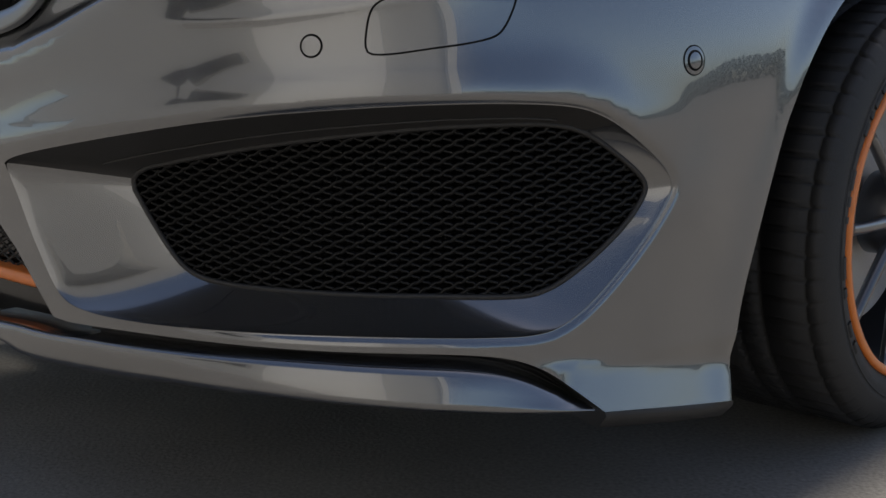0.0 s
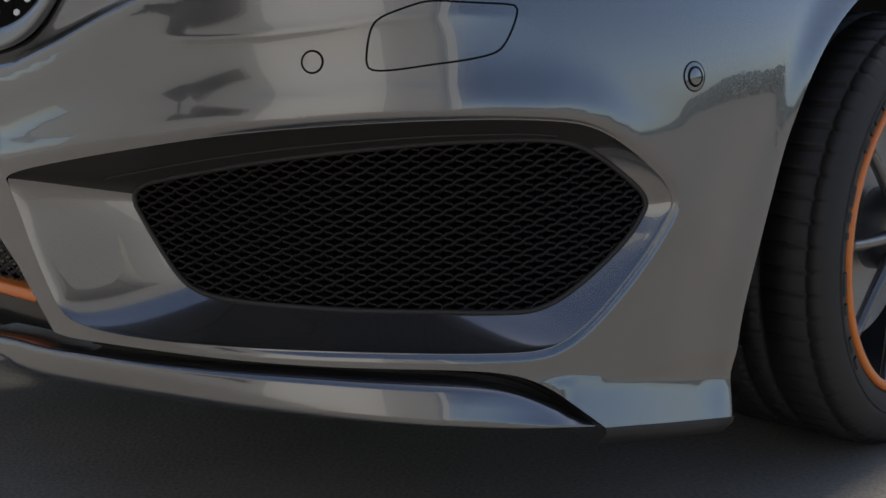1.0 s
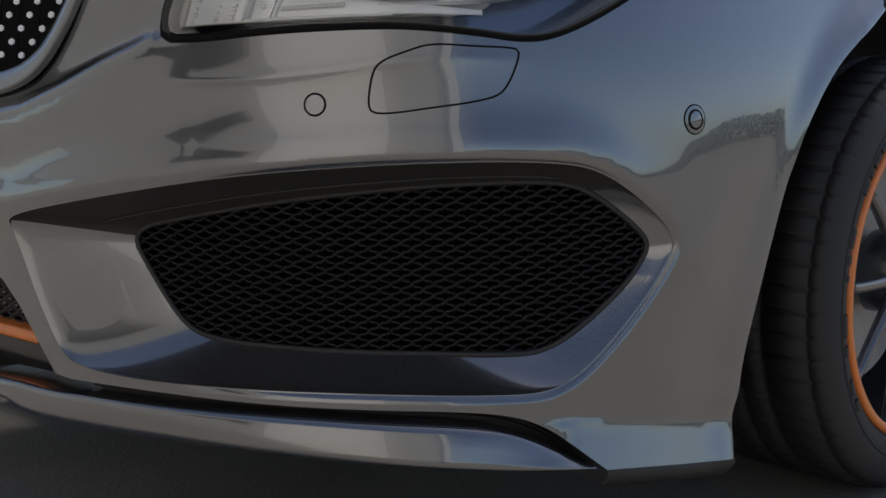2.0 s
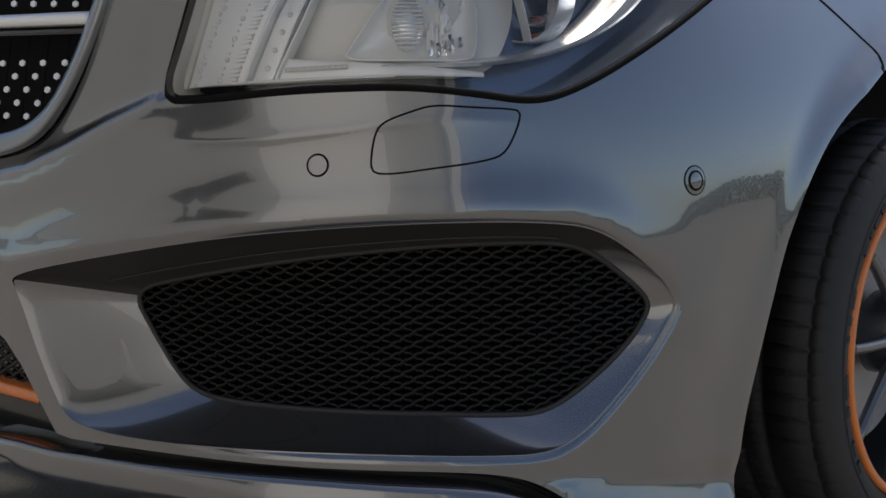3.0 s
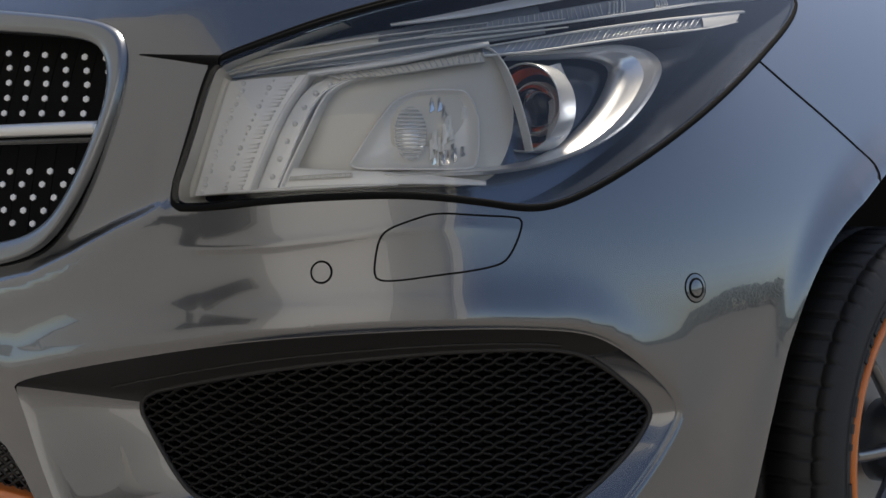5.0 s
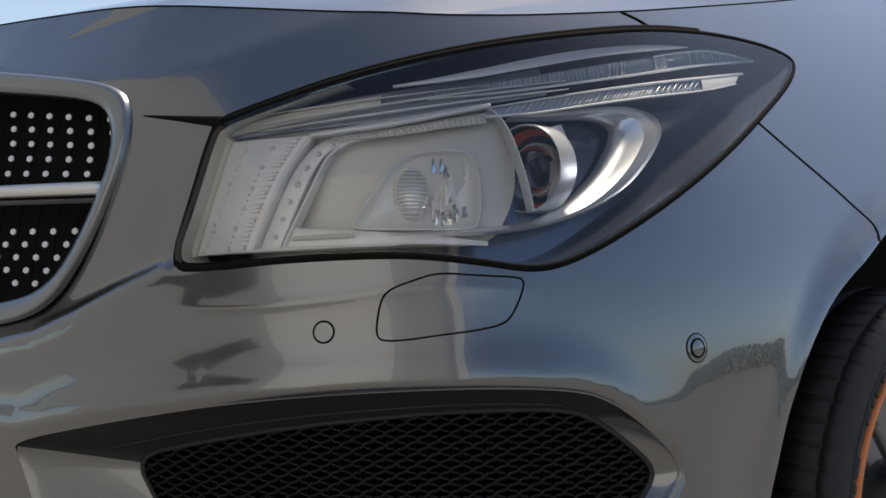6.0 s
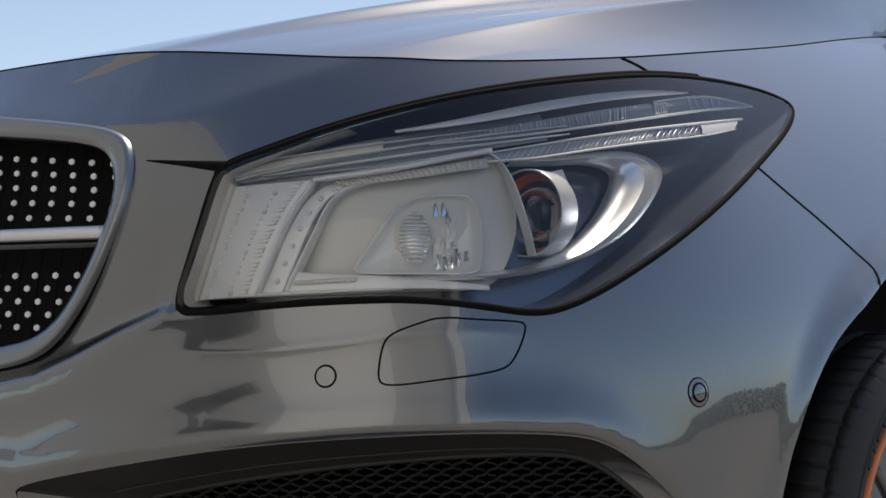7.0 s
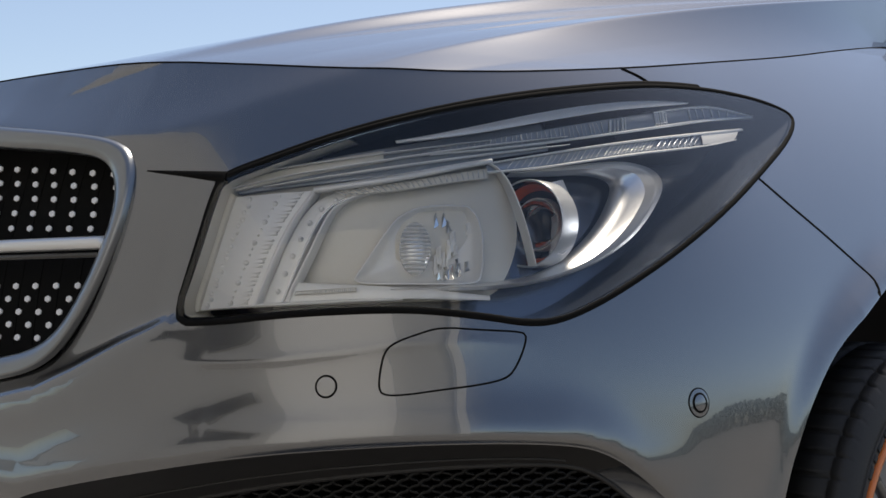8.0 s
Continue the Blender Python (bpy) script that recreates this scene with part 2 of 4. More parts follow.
def relief(p):
    """Height of the pressed shapes over the smooth hull."""
    d = np.zeros(len(p))
    near = distance(p, VENT_FINE)
    d -= 0.006 * np.maximum(1 - near / 0.010, 0) ** 2 * np.clip((p[:, 0] - 0.42) / 0.2, 0, 1)
    # lower flare that turns up towards the sky
    b = below(p, CREASE)
    right = np.clip((p[:, 0] - 0.83) / 0.06, 0, 1)
    d += right * 0.50 * 0.0035 * np.logaddexp(0, b / 0.0035)
    # grille panel stands back from the bumper below it
    g = below(p, GRILLE_PANEL)
    fade = np.clip((0.47 - p[:, 0]) / 0.08, 0, 1)
    d += fade * 0.020 * (1 / (1 + np.exp(-g / 0.006)) - 0.5) * np.exp(-np.abs(g) / 0.10)
    # a soft fold under the lamp
    e = below(p, FOLD)
    along = np.clip((p[:, 0] - 0.42) / 0.05, 0, 1) * np.clip((0.85 - p[:, 0]) / 0.15, 0, 1)
    d += along * 0.0035 * np.exp(-np.sqrt(e * e + 0.0025 ** 2) / 0.012)
    # shoulder over the side intake
    v = below(p, RIDGE)
    d += 0.010 * np.exp(-((v + 0.012) / 0.032) ** 2) * np.clip((1.05 - p[:, 0]) / 0.2, 0, 1)
    # hollow of the flank between the intake and the wheel arch
    d += 0.006 * np.exp(-((p[:, 0] - 1.055) / 0.055) ** 2 - ((p[:, 1] - 0.41) / 0.07) ** 2)
    # facet line of the nose and bonnet: flatter above it
    l = np.array(HOOD_LINE)
    h = np.interp(p[:, 0], l[:, 0], l[:, 1], left=l[0, 1] - 0.1, right=l[-1, 1]) - p[:, 1]
    on = np.clip((0.80 - p[:, 0]) / 0.2, 0, 1)
    soft = 0.004
    d -= on * (0.32 + 0.22 * np.clip((0.28 - p[:, 0]) / 0.2, 0, 1)) * soft * np.logaddexp(0, -h / soft) * np.exp(-np.maximum(-h, 0) / 0.15)
    # short crease on the nose that the bonnet's ridge runs out into
    k = below(p, NOSE_CREASE)
    run = np.clip((p[:, 0] - 0.08) / 0.10, 0, 1) * np.clip((0.33 - p[:, 0]) / 0.03, 0, 1)
    d -= run * 0.0018 / (1 + np.exp(-k / 0.0018)) * np.exp(-np.maximum(k, 0) / 0.03)
    # wheel arch lip
    arch = distance(p, ARCH_FINE)
    d += (0.006 + 0.018 * np.clip((p[:, 0] - 1.22) / 0.2, 0, 1)) * np.exp(-(arch / 0.03) ** 2)
    d -= 0.13 * 0.006 * np.logaddexp(0, (0.055 - arch) / 0.006) * np.clip((p[:, 1] - 0.42) / 0.2, 0, 1)
    return d


def skin(p, lift=0.0):
    p = np.asarray(p, float)
    return flat(p[:, 0], p[:, 1], relief(p) + lift)


car = tagged(new("car"), "grey metallic car with orange accents parked on dark asphalt", "car")
PSI = 42.0
car.matrix_world = pose(-0.557, 1.904, 0, 0, 0, -PSI)


def link(name, me, mat, parent, label=""):
    me.materials.append(mat)
    ob = new(name, me)
    ob.parent = parent
    if label:
        ob["label"] = label
    return ob


def mesh(name, verts, faces, smooth=True):
    me = bpy.data.meshes.new(name)
    me.from_pydata([tuple(v) for v in verts], [], faces)
    if smooth:
        me.polygons.foreach_set("use_smooth", [True] * len(me.polygons))
    me.update()
    return me


def normals(p, fn, eps=0.0015):
    du = fn(p + (eps, 0)) - fn(p - (eps, 0))
    dz = fn(p + (0, eps)) - fn(p - (0, eps))
    n = np.cross(du, dz)
    return n / np.linalg.norm(n, axis=1)[:, None]


def panel(name, edge, holes, mat, parent, label="", step=0.011, fn=skin, lips=(), closed=None):
    """A sheet of the body inside an outline, less its holes, with true surface normals."""
    from mathutils import geometry
    edge = dense(edge, step, True) if closed is None else np.array(closed)
    loops = [edge] + [np.array(h) for h in holes]
    lo, hi = edge.min(0), edge.max(0)
    gx, gy = np.meshgrid(np.arange(lo[0] + step / 2, hi[0], step), np.arange(lo[1] + step / 2, hi[1], step))
    grid = np.stack((gx.ravel(), gy.ravel()), -1)
    keep = inside(grid, edge) & (distance(grid, edge) > step * 0.5)
    for h in loops[1:]:
        keep &= ~inside(grid, h) & (distance(grid, h) > step * 0.5)
    extra = [grid[keep]]
    for lip in lips:
        lip = np.array(lip)
        ok = inside(lip, edge)
        for h in loops[1:]:
            ok &= ~inside(lip, h)
        extra.append(lip[ok])
    pts, cons = [], []
    for l in loops:
        n0 = len(pts)
        pts += [tuple(x) for x in l]
        cons += [(n0 + i, n0 + (i + 1) % len(l)) for i in range(len(l))]
    for x in extra:
        pts += [tuple(v) for v in x]
    vs, _, fs, *_ = geometry.delaunay_2d_cdt([Vector(v) for v in pts], cons, [], 0, 1e-5)
    p = np.array([(v.x, v.y) for v in vs])
    mid = np.array([p[list(f)].mean(0) for f in fs])
    ok = inside(mid, edge)
    for h in loops[1:]:
        ok &= ~inside(mid, h)
    me = mesh(name, fn(p), [tuple(f) for f, k in zip(fs, ok) if k])
    me.normals_split_custom_set_from_vertices([tuple(n) for n in normals(p, fn)])
    return link(name, me, mat, parent, label)


def strip(name, rows, mat, parent, label="", closed=False, smooth=True):
    """A ruled sheet through rows of 3D points of one length."""
    rows = [np.asarray(r) for r in rows]
    n = len(rows[0])
    faces = []
    for j in range(len(rows) - 1):
        for i in range(n if closed else n - 1):
            k = (i + 1) % n
            faces.append((j * n + i, j * n + k, (j + 1) * n + k, (j + 1) * n + i))
    return link(name, mesh(name, np.concatenate(rows), faces, smooth), mat, parent, label)


def tube(name, path, radius, mat, parent, label="", closed=False, sides=6, flatten=1.0):
    """A bar along 3D points."""
    p = np.asarray(path, float)
    n = len(p)
    t = np.roll(p, -1, 0) - np.roll(p, 1, 0) if closed else np.gradient(p, axis=0)
    t /= np.linalg.norm(t, axis=1)[:, None] + 1e-12
    ref = np.array((0.3, -1.0, 0.2))
    a = np.cross(t, ref)
    a /= np.linalg.norm(a, axis=1)[:, None] + 1e-12
    b = np.cross(t, a)
    rad = np.broadcast_to(np.asarray(radius, float), (n,))
    rings = [p + rad[:, None] * (math.cos(w) * a + flatten * math.sin(w) * b) for w in np.linspace(0, 2 * math.pi, sides, endpoint=False)]
    rings.append(rings[0])
    verts = np.stack(rings[:-1], 1).reshape(-1, 3)
    faces = []
    for i in range(n if closed else n - 1):
        k = (i + 1) % n
        for j in range(sides):
            m = (j + 1) % sides
            faces.append((i * sides + j, i * sides + m, k * sides + m, k * sides + j))
    if not closed:
        faces += [tuple(range(sides)), tuple(reversed(range((n - 1) * sides, n * sides)))]
    return link(name, mesh(name, verts, faces), mat, parent, label)


def offset(loop, d):
    """A closed loop moved outwards by d metres in (u, z)."""
    t = np.roll(loop, -1, 0) - np.roll(loop, 1, 0)
    n = np.stack((t[:, 1], -t[:, 0]), -1)
    n /= np.linalg.norm(n, axis=1)[:, None] + 1e-12
    x, y = loop[:, 0], loop[:, 1]
    area = (x * np.roll(y, -1) - np.roll(x, -1) * y).sum()
    return loop + n * d * (1 if area > 0 else -1)


# ---- setting ----
ground = mesh("ground", [(-300, -300, 0), (300, -300, 0), (300, 300, 0), (-300, 300, 0)], [(0, 1, 2, 3)], False)
ground.materials.append(ASPHALT)
tagged(new("ground", ground), "dark worn asphalt under and around the car", "ground", kind="structure")


bm = bmesh.new()


def box(bm, x0, y0, z0, x1, y1, z1, bevel=0.0):
    r = bmesh.ops.create_cube(bm, size=1.0, matrix=Matrix.Translation(((x0 + x1) / 2, (y0 + y1) / 2, (z0 + z1) / 2)) @ Matrix.Diagonal((x1 - x0, y1 - y0, z1 - z0, 1)))
    if bevel:
        edges = list({e for v in r["verts"] for e in v.link_edges})
        bmesh.ops.bevel(bm, geom=edges, offset=bevel, segments=2, affect="EDGES", profile=0.5)


def done(bm, name, mat, parent=None, label=""):
    me = bpy.data.meshes.new(name)
    bm.to_mesh(me)
    bm.free()
    me.materials.append(mat)
    ob = new(name, me)
    ob.parent = parent
    if label:
        ob["label"] = label
    return ob


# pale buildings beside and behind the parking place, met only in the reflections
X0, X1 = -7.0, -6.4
# low opening and dark pane are unseen, added to vary the paint's reflections
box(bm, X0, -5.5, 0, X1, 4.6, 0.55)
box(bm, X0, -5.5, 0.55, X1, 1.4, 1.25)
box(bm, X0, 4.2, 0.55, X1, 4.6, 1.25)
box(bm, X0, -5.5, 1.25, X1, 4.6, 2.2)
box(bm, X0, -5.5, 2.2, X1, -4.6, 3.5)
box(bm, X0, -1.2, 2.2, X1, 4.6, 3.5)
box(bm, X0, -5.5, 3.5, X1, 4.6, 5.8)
tagged(done(bm, "wall_west", WALL), "pale rendered wall with a low opening added for its reflection", "wall", kind="structure")
bm = bmesh.new()
box(bm, X0 + 0.15, -4.6, 2.2, X0 + 0.19, -1.2, 3.5)
tagged(done(bm, "reflected_pane", GLOSS), "unseen dark pane added to the pale wall for its reflection", "window", kind="structure")
bm = bmesh.new()
box(bm, -10.8, -9.6, 0, -0.9, -9.0, 9.0)
box(bm, 3.0, -9.7, 0, 3.6, -9.0, 9.2)
tagged(done(bm, "wall_south", WHITE_WALL), "sunlit white rendered wall across the yard", "wall", kind="structure")
bm = bmesh.new()
box(bm, -0.9, -10.2, 0, 3.0, -9.8, 9.0)
tagged(done(bm, "wall_south_bay", GREY_WALL), "grey rendered bay set back in the white wall", "wall", kind="structure")
rng = random.Random(5)
verts, faces = [], []
for k in range(14000):
    a = rng.uniform(-1.1, 0.7)
    r = 38 + rng.uniform(0, 6)
    h = (1.9 + 0.8 * math.sin(a * 7) * math.sin(a * 3 + 1) + 0.3 * math.sin(a * 19)) * rng.uniform(0.0, 1.0) ** 0.7
    c = Vector((r * math.cos(a), r * math.sin(a), max(h, 0.1)))
    e = Matrix.Rotation(rng.uniform(0, 6.28), 3, Vector((rng.uniform(-1, 1), rng.uniform(-1, 1), 1)).normalized())
    s = rng.uniform(0.08, 0.22)
    n0 = len(verts)
    for q in ((-s, 0, -s * 0.6), (s, 0, -s * 0.5), (s * 0.7, 0.1, s * 0.6), (-s * 0.6, -0.1, s * 0.7)):
        verts.append(c + e @ Vector(q))
    faces.append((n0, n0 + 1, n0 + 2, n0 + 3))
me = mesh("hedge", verts, faces, False)
me.materials.append(HEDGE)
tagged(new("hedge", me), "far line of dark green shrubs round the yard", "shrubs", kind="stuff")
# ---- body panels ----
arch_line = [tuple(x) for x in dense(ARCH, 0.01)]
n_seam = min(range(len(arch_line)), key=lambda i: abs(arch_line[i][0] - FENDER_SEAM[-1][0]) + abs(arch_line[i][1] - FENDER_SEAM[-1][1]))
seam = [tuple(x) for x in dense(FENDER_SEAM, 0.01)]
top = [tuple(x) for x in dense(BONNET_SEAM, 0.01)]
n_left = min(range(len(top)), key=lambda i: abs(top[i][0] - LAMP_SEAM[0][0]))
GRILLE_HOLE = dense(GRILLE_OUT, 0.008, True)
rolled = [offset(VENT, r) for r in (0.002, 0.004, 0.007, 0.010)]
crease_rows = [np.array(dense(CREASE, 0.008)) + (0, h) for h in (-0.006, 0.0, 0.006)]
fold_rows = [np.array(dense(FOLD, 0.005)) + (0, h) for h in (-0.012, -0.008, -0.005, -0.003, -0.0015, 0.0, 0.0015, 0.003, 0.005, 0.008, 0.012)]
panel_rows = [np.array(dense(GRILLE_PANEL, 0.008)) + (0, h) for h in (-0.012, -0.005, 0.0, 0.005, 0.012)]
bumper_edge = CENTRE_EDGE + [tuple(x) for x in SLOT] + CHIN[1:-1] + arch_line[:n_seam] + seam[::-1] + [(1.15, 0.84), (0.6, 0.80), (0.466, 0.812), (0.30, 0.8286), (0.25, 0.75), (-0.15, 0.75)]
panel("bumper", None, [VENT, LAMP, GRILLE_HOLE], PAINT, car, "glossy grey metallic front bumper", lips=rolled + crease_rows + fold_rows + panel_rows, closed=bumper_edge)
nose_edge = [(-0.15, 0.88), (0.25, 0.845), (0.30, 0.8286), (0.466, 0.812), (0.6, 0.82), (0.9, 0.87), (1.0, 0.90)] + LAMP_SEAM[::-1] + top[:n_left][::-1]
nose_rows = [np.array(dense(NOSE_CREASE, 0.006)) + (0, h) for h in (-0.014, -0.008, -0.004, -0.002, 0.0, 0.002, 0.004)] + [np.array(dense(HOOD_LINE[1:], 0.008)) + (0, h) for h in (-0.006, -0.003, 0.0, 0.003, 0.006)]
panel("nose_panel", None, [LAMP, GRILLE_HOLE], PAINT, car, "glossy grey metallic nose panel over the grille", closed=nose_edge, lips=nose_rows)
wing_edge = [(1.03, 0.92), (1.1, 0.88), (1.15, 0.84)] + seam + arch_line[n_seam + 1:] + [(2.75, 0.2)] + top[n_left:][::-1] + LAMP_SEAM
panel("front_wing", None, [LAMP], PAINT, car, "glossy grey metallic front wing over the wheel", closed=wing_edge, step=0.014)


_seam = np.array(BONNET_SEAM)


def front_edge(u):
    u = np.atleast_1d(np.asarray(u, float))
    return skin(np.stack((u, np.interp(u, _seam[:, 0], _seam[:, 1])), -1))


# lengthwise lines of the bonnet: where each leaves the front edge, its middle and its rear end (s, c, z)
BONNET_LINES = (
    (0.00, (0.0, 0.55, 1.145), (0.0, 1.85, 1.33)),
    (0.27, (0.335, 0.55, 1.160), (0.34, 1.85, 1.34)),
    (0.32, (0.37, 0.55, 1.120), (0.36, 1.85, 1.32)),
    (0.46, (0.50, 0.55, 1.095), (0.41, 1.85, 1.32)),
    (0.61, (0.60, 0.55, 1.090), (0.42, 1.85, 1.31)))


def bonnet_rows(n=140, steps=70):
    v = np.linspace(0, 1, steps)[:, None] ** 1.3
    lines = [(1 - v) ** 2 * front_edge(u)[0] + 2 * v * (1 - v) * np.array(b) + v * v * np.array(c) for u, b, c in BONNET_LINES]
    along = np.linspace(0, 1, steps) ** 1.3
    lines.append(front_edge(0.914 + (2.65 - 0.914) * along))
    knots = [u for u, *_ in BONNET_LINES] + [0.914]
    us = np.linspace(0, 0.914, n)
    rows = []
    for u in us:
        j = min(max(np.searchsorted(knots, u) - 1, 0), len(knots) - 2)
        f = (u - knots[j]) / (knots[j + 1] - knots[j])
        row = lines[j] * (1 - f) + lines[j + 1] * f
        rows.append(row + (front_edge(u)[0] - row[0]) * (1 - v) ** 2)
    rows = np.array(rows)
    for _ in range(2):
        rows[1:-1, 1:] = 0.25 * rows[:-2, 1:] + 0.5 * rows[1:-1, 1:] + 0.25 * rows[2:, 1:]
    mirrored = rows[:0:-1] * (-1, 1, 1)
    return list(np.concatenate((mirrored, rows)))


strip("bonnet", bonnet_rows(), PAINT, car, "glossy grey metallic bonnet with raised creases")


def seam_line(name, line, radius=0.0016, lift=-0.0004, label="black panel gap"):
    tube(name, skin(dense(line, 0.006), lift), radius, SEALER, car, label, sides=6)


# tapered solid bar that stands for the shadow under the bonnet edge
tube("nose_shadow_gap", skin(dense([(0.335, 0.8255), (0.40, 0.8188), (0.463, 0.8125)], 0.006), -0.001), np.linspace(0.0010, 0.0075, 22)[:len(dense([(0.335, 0.8255), (0.40, 0.8188), (0.463, 0.8125)], 0.006))], SEALER, car, "black bar for the shadow in the gap under the bonnet edge")
up_ = offset(LAMP, 0.004)
up_ = up_[np.where((up_[:, 1] > 0.80) & (up_[:, 1] > 0.70 + 0.17 * up_[:, 0]) & (up_[:, 0] < 1.30))[0]]
up_ = up_[np.argsort(up_[:, 0])]
tube("lamp_top_gap", skin(up_, -0.002), 0.0040, SEALER, car, "dark gap over the headlight")
seam_line("bonnet_gap", BONNET_SEAM, 0.0014)
seam_line("wing_gap", FENDER_SEAM, 0.0017)
seam_line("lamp_gap", LAMP_SEAM, 0.0022)
washer = dense(WASHER, 0.005, True)
tube("washer_cover_gap", skin(washer, -0.0004), 0.0013, SEALER, car, "black gap round the headlight washer cover", closed=True)


def disc(name, centre, r, mat, parent, lift, label="", dome=0.0):
    w = np.linspace(0, 2 * math.pi, 32, endpoint=False)
    rows = [skin(np.array(centre) + k * r * np.stack((np.cos(w), np.sin(w)), -1), lift + dome * (1 - k * k)) for k in (1, 0.8, 0.5, 0.2, 0.02)]
    return strip(name, rows, mat, parent, label, closed=True)


def ring(name, centre, r, thick, mat, parent, lift, label=""):
    w = np.linspace(0, 2 * math.pi, 40, endpoint=False)
    return tube(name, skin(np.array(centre) + r * np.stack((np.cos(w), np.sin(w)), -1), lift), thick, mat, parent, label, closed=True)


for where, r, bezel in ((RING_L[0], 0.0110, False), (RING_R[0], 0.0160, True)):
    eye = ring("parking_sensor", where, r, 0.0013 if not bezel else 0.0010, SEALER, car, 0.0, "parking sensor in the grey bumper")
    if bezel:
        disc("bezel", where, 0.0155, PAINT, eye, 0.0008, dome=0.001)
        ring("rim", where, 0.0100, 0.0016, SEALER, eye, 0.0012)
        disc("cap", where, 0.0095, PAINT, eye, 0.0022, dome=0.001)
    else:
        disc("cap", where, 0.0100, PAINT, eye, 0.0006, dome=0.0006)


# ---- side intake ----
def match(loop, n, centre, scale):
    """Samples of a closed loop at even angles about a centre."""
    p = (np.array(loop) - centre) / scale
    a = np.arctan2(p[:, 1], p[:, 0])
    i = np.argsort(a)
    a, q = a[i], np.array(loop)[i]
    a = np.concatenate((a - 2 * math.pi, a, a + 2 * math.pi))
    q = np.concatenate((q, q, q))
    t = np.linspace(-math.pi, math.pi, n, endpoint=False)
    return np.stack((np.interp(t, a, q[:, 0]), np.interp(t, a, q[:, 1])), -1)


MID, SPAN = np.array((0.64, 0.400)), np.array((0.42, 0.125))
N = 360
outer, inner = match(VENT, N, MID, SPAN), match(MESH, N, MID, SPAN)
for _ in range(4):
    outer, inner = (0.25 * np.roll(o_, 1, 0) + 0.5 * o_ + 0.25 * np.roll(o_, -1, 0) for o_ in (outer, inner))
turn = np.degrees(np.linspace(-math.pi, math.pi, N, endpoint=False))
edge_relief = relief(outer)
edge_relief = np.convolve(np.concatenate((edge_relief[-12:], edge_relief, edge_relief[:12])), np.ones(25) / 25, 'valid')
rows = []
for f in (0, 0.04, 0.10, 0.2, 0.35, 0.5, 0.65, 0.8, 0.9, 1.0):
    sink = (mesh_lift(inner[:, 0]) - 0.002) * f ** 0.9
    g = f ** 1.05
    p = outer * (1 - g) + inner * g
    q = flat(p[:, 0], p[:, 1], edge_relief * (1 - f) + sink)
    rows.append(q)
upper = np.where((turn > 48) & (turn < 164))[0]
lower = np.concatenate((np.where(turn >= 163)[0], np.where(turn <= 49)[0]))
strip("intake_scoop", [r[lower] for r in rows], PAINT, car, "grey painted scoop round the side air intake")
# upper wall black instead of paint: shade under the ridge put into its colour
strip("intake_shade", [r[upper] for r in rows], PLASTIC, car, "matt black underside of the intake opening, its shade in the colour")
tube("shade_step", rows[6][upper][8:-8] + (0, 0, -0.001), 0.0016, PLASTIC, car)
grille = tube("side_intake_grille", flat(MESH[:, 0], MESH[:, 1], mesh_lift(MESH[:, 0]) - 0.002), 0.0034, PLASTIC, car, "black honeycomb side intake grille", closed=True)
big = offset(MESH, 0.02)
# near-black sheet in place of the unlit hollow behind the mesh
strip("dark_backing", [flat(big[:, 0], big[:, 1], mesh_lift(big[:, 0]) - 0.03), flat(*(MID + 0.5 * (big - MID)).T, -0.095), flat(*(MID + 0.02 * (big - MID)).T, -0.095)], VOID, grille, closed=True)
CELL_W, CELL_H = 0.0275, 0.0130
for way in (1, -1):
    for k in range(-20, 75):
        x = np.arange(0.30, 1.06, 0.0030)
        t = (x - 0.30) / CELL_W
        z = 0.26 + 2 * CELL_H * (way * (t + 0.085 * np.sin(4 * math.pi * t)) * 0.5) + (k - (0 if way > 0 else 0)) * CELL_H
        p = np.stack((x, z), -1)
        ok = inside(p, MESH)
        if ok.sum() > 3:
            first, last = np.where(ok)[0][[0, -1]]
            p = p[first:last + 1]
            tube("strand", flat(p[:, 0], p[:, 1], mesh_lift(p[:, 0]) - 0.008 + way * 0.0012), 0.0021, MESH_BLACK, grille, sides=5, flatten=2.6)

# ---- lower lip, slot and chin ----
def even(line, n):
    p = dense(line, 0.004)
    l = np.linspace(0, 1, len(p))
    t = np.linspace(0, 1, n)
    return np.stack((np.interp(t, l, p[:, 0]), np.interp(t, l, p[:, 1])), -1)


lt, lb = even(LIP_TOP, 120), even(LIP_BOT, 120)
tilt = np.clip((lt[:, 0] - 0.45) / 0.3, 0, 1)
edge_rows = [flat(lt[:, 0], lt[:, 1] - 0.002, -0.05), flat(lt[:, 0], lt[:, 1] - 0.0005, 0.004), flat(lt[:, 0], lt[:, 1] - 0.003, 0.011)]
for f in (0.2, 0.5, 0.8, 0.95):
    p = lt * (1 - f) + lb * f
    edge_rows.append(flat(p[:, 0], p[:, 1], 0.011 + f * (0.006 + 0.014 * tilt)))
edge_rows += [flat(lb[:, 0], lb[:, 1], 0.015 + 0.014 * tilt), flat(lb[:, 0], lb[:, 1] - 0.004, 0.010 + 0.012 * tilt), flat(lb[:, 0], lb[:, 1] - 0.004, -0.12)]
strip("front_lip", edge_rows, PAINT, car, "grey metallic lower lip spoiler")
st = even(SLOT_TOP, 120)
sl = even(LIP_TOP[3:], 120)
strip("lip_slot", [skin(st, -0.001), flat(st[:, 0], st[:, 1] - 0.003, -0.03), flat(sl[:, 0], sl[:, 1] - 0.002, -0.03)], PLASTIC, car, "black slot over the lip spoiler")
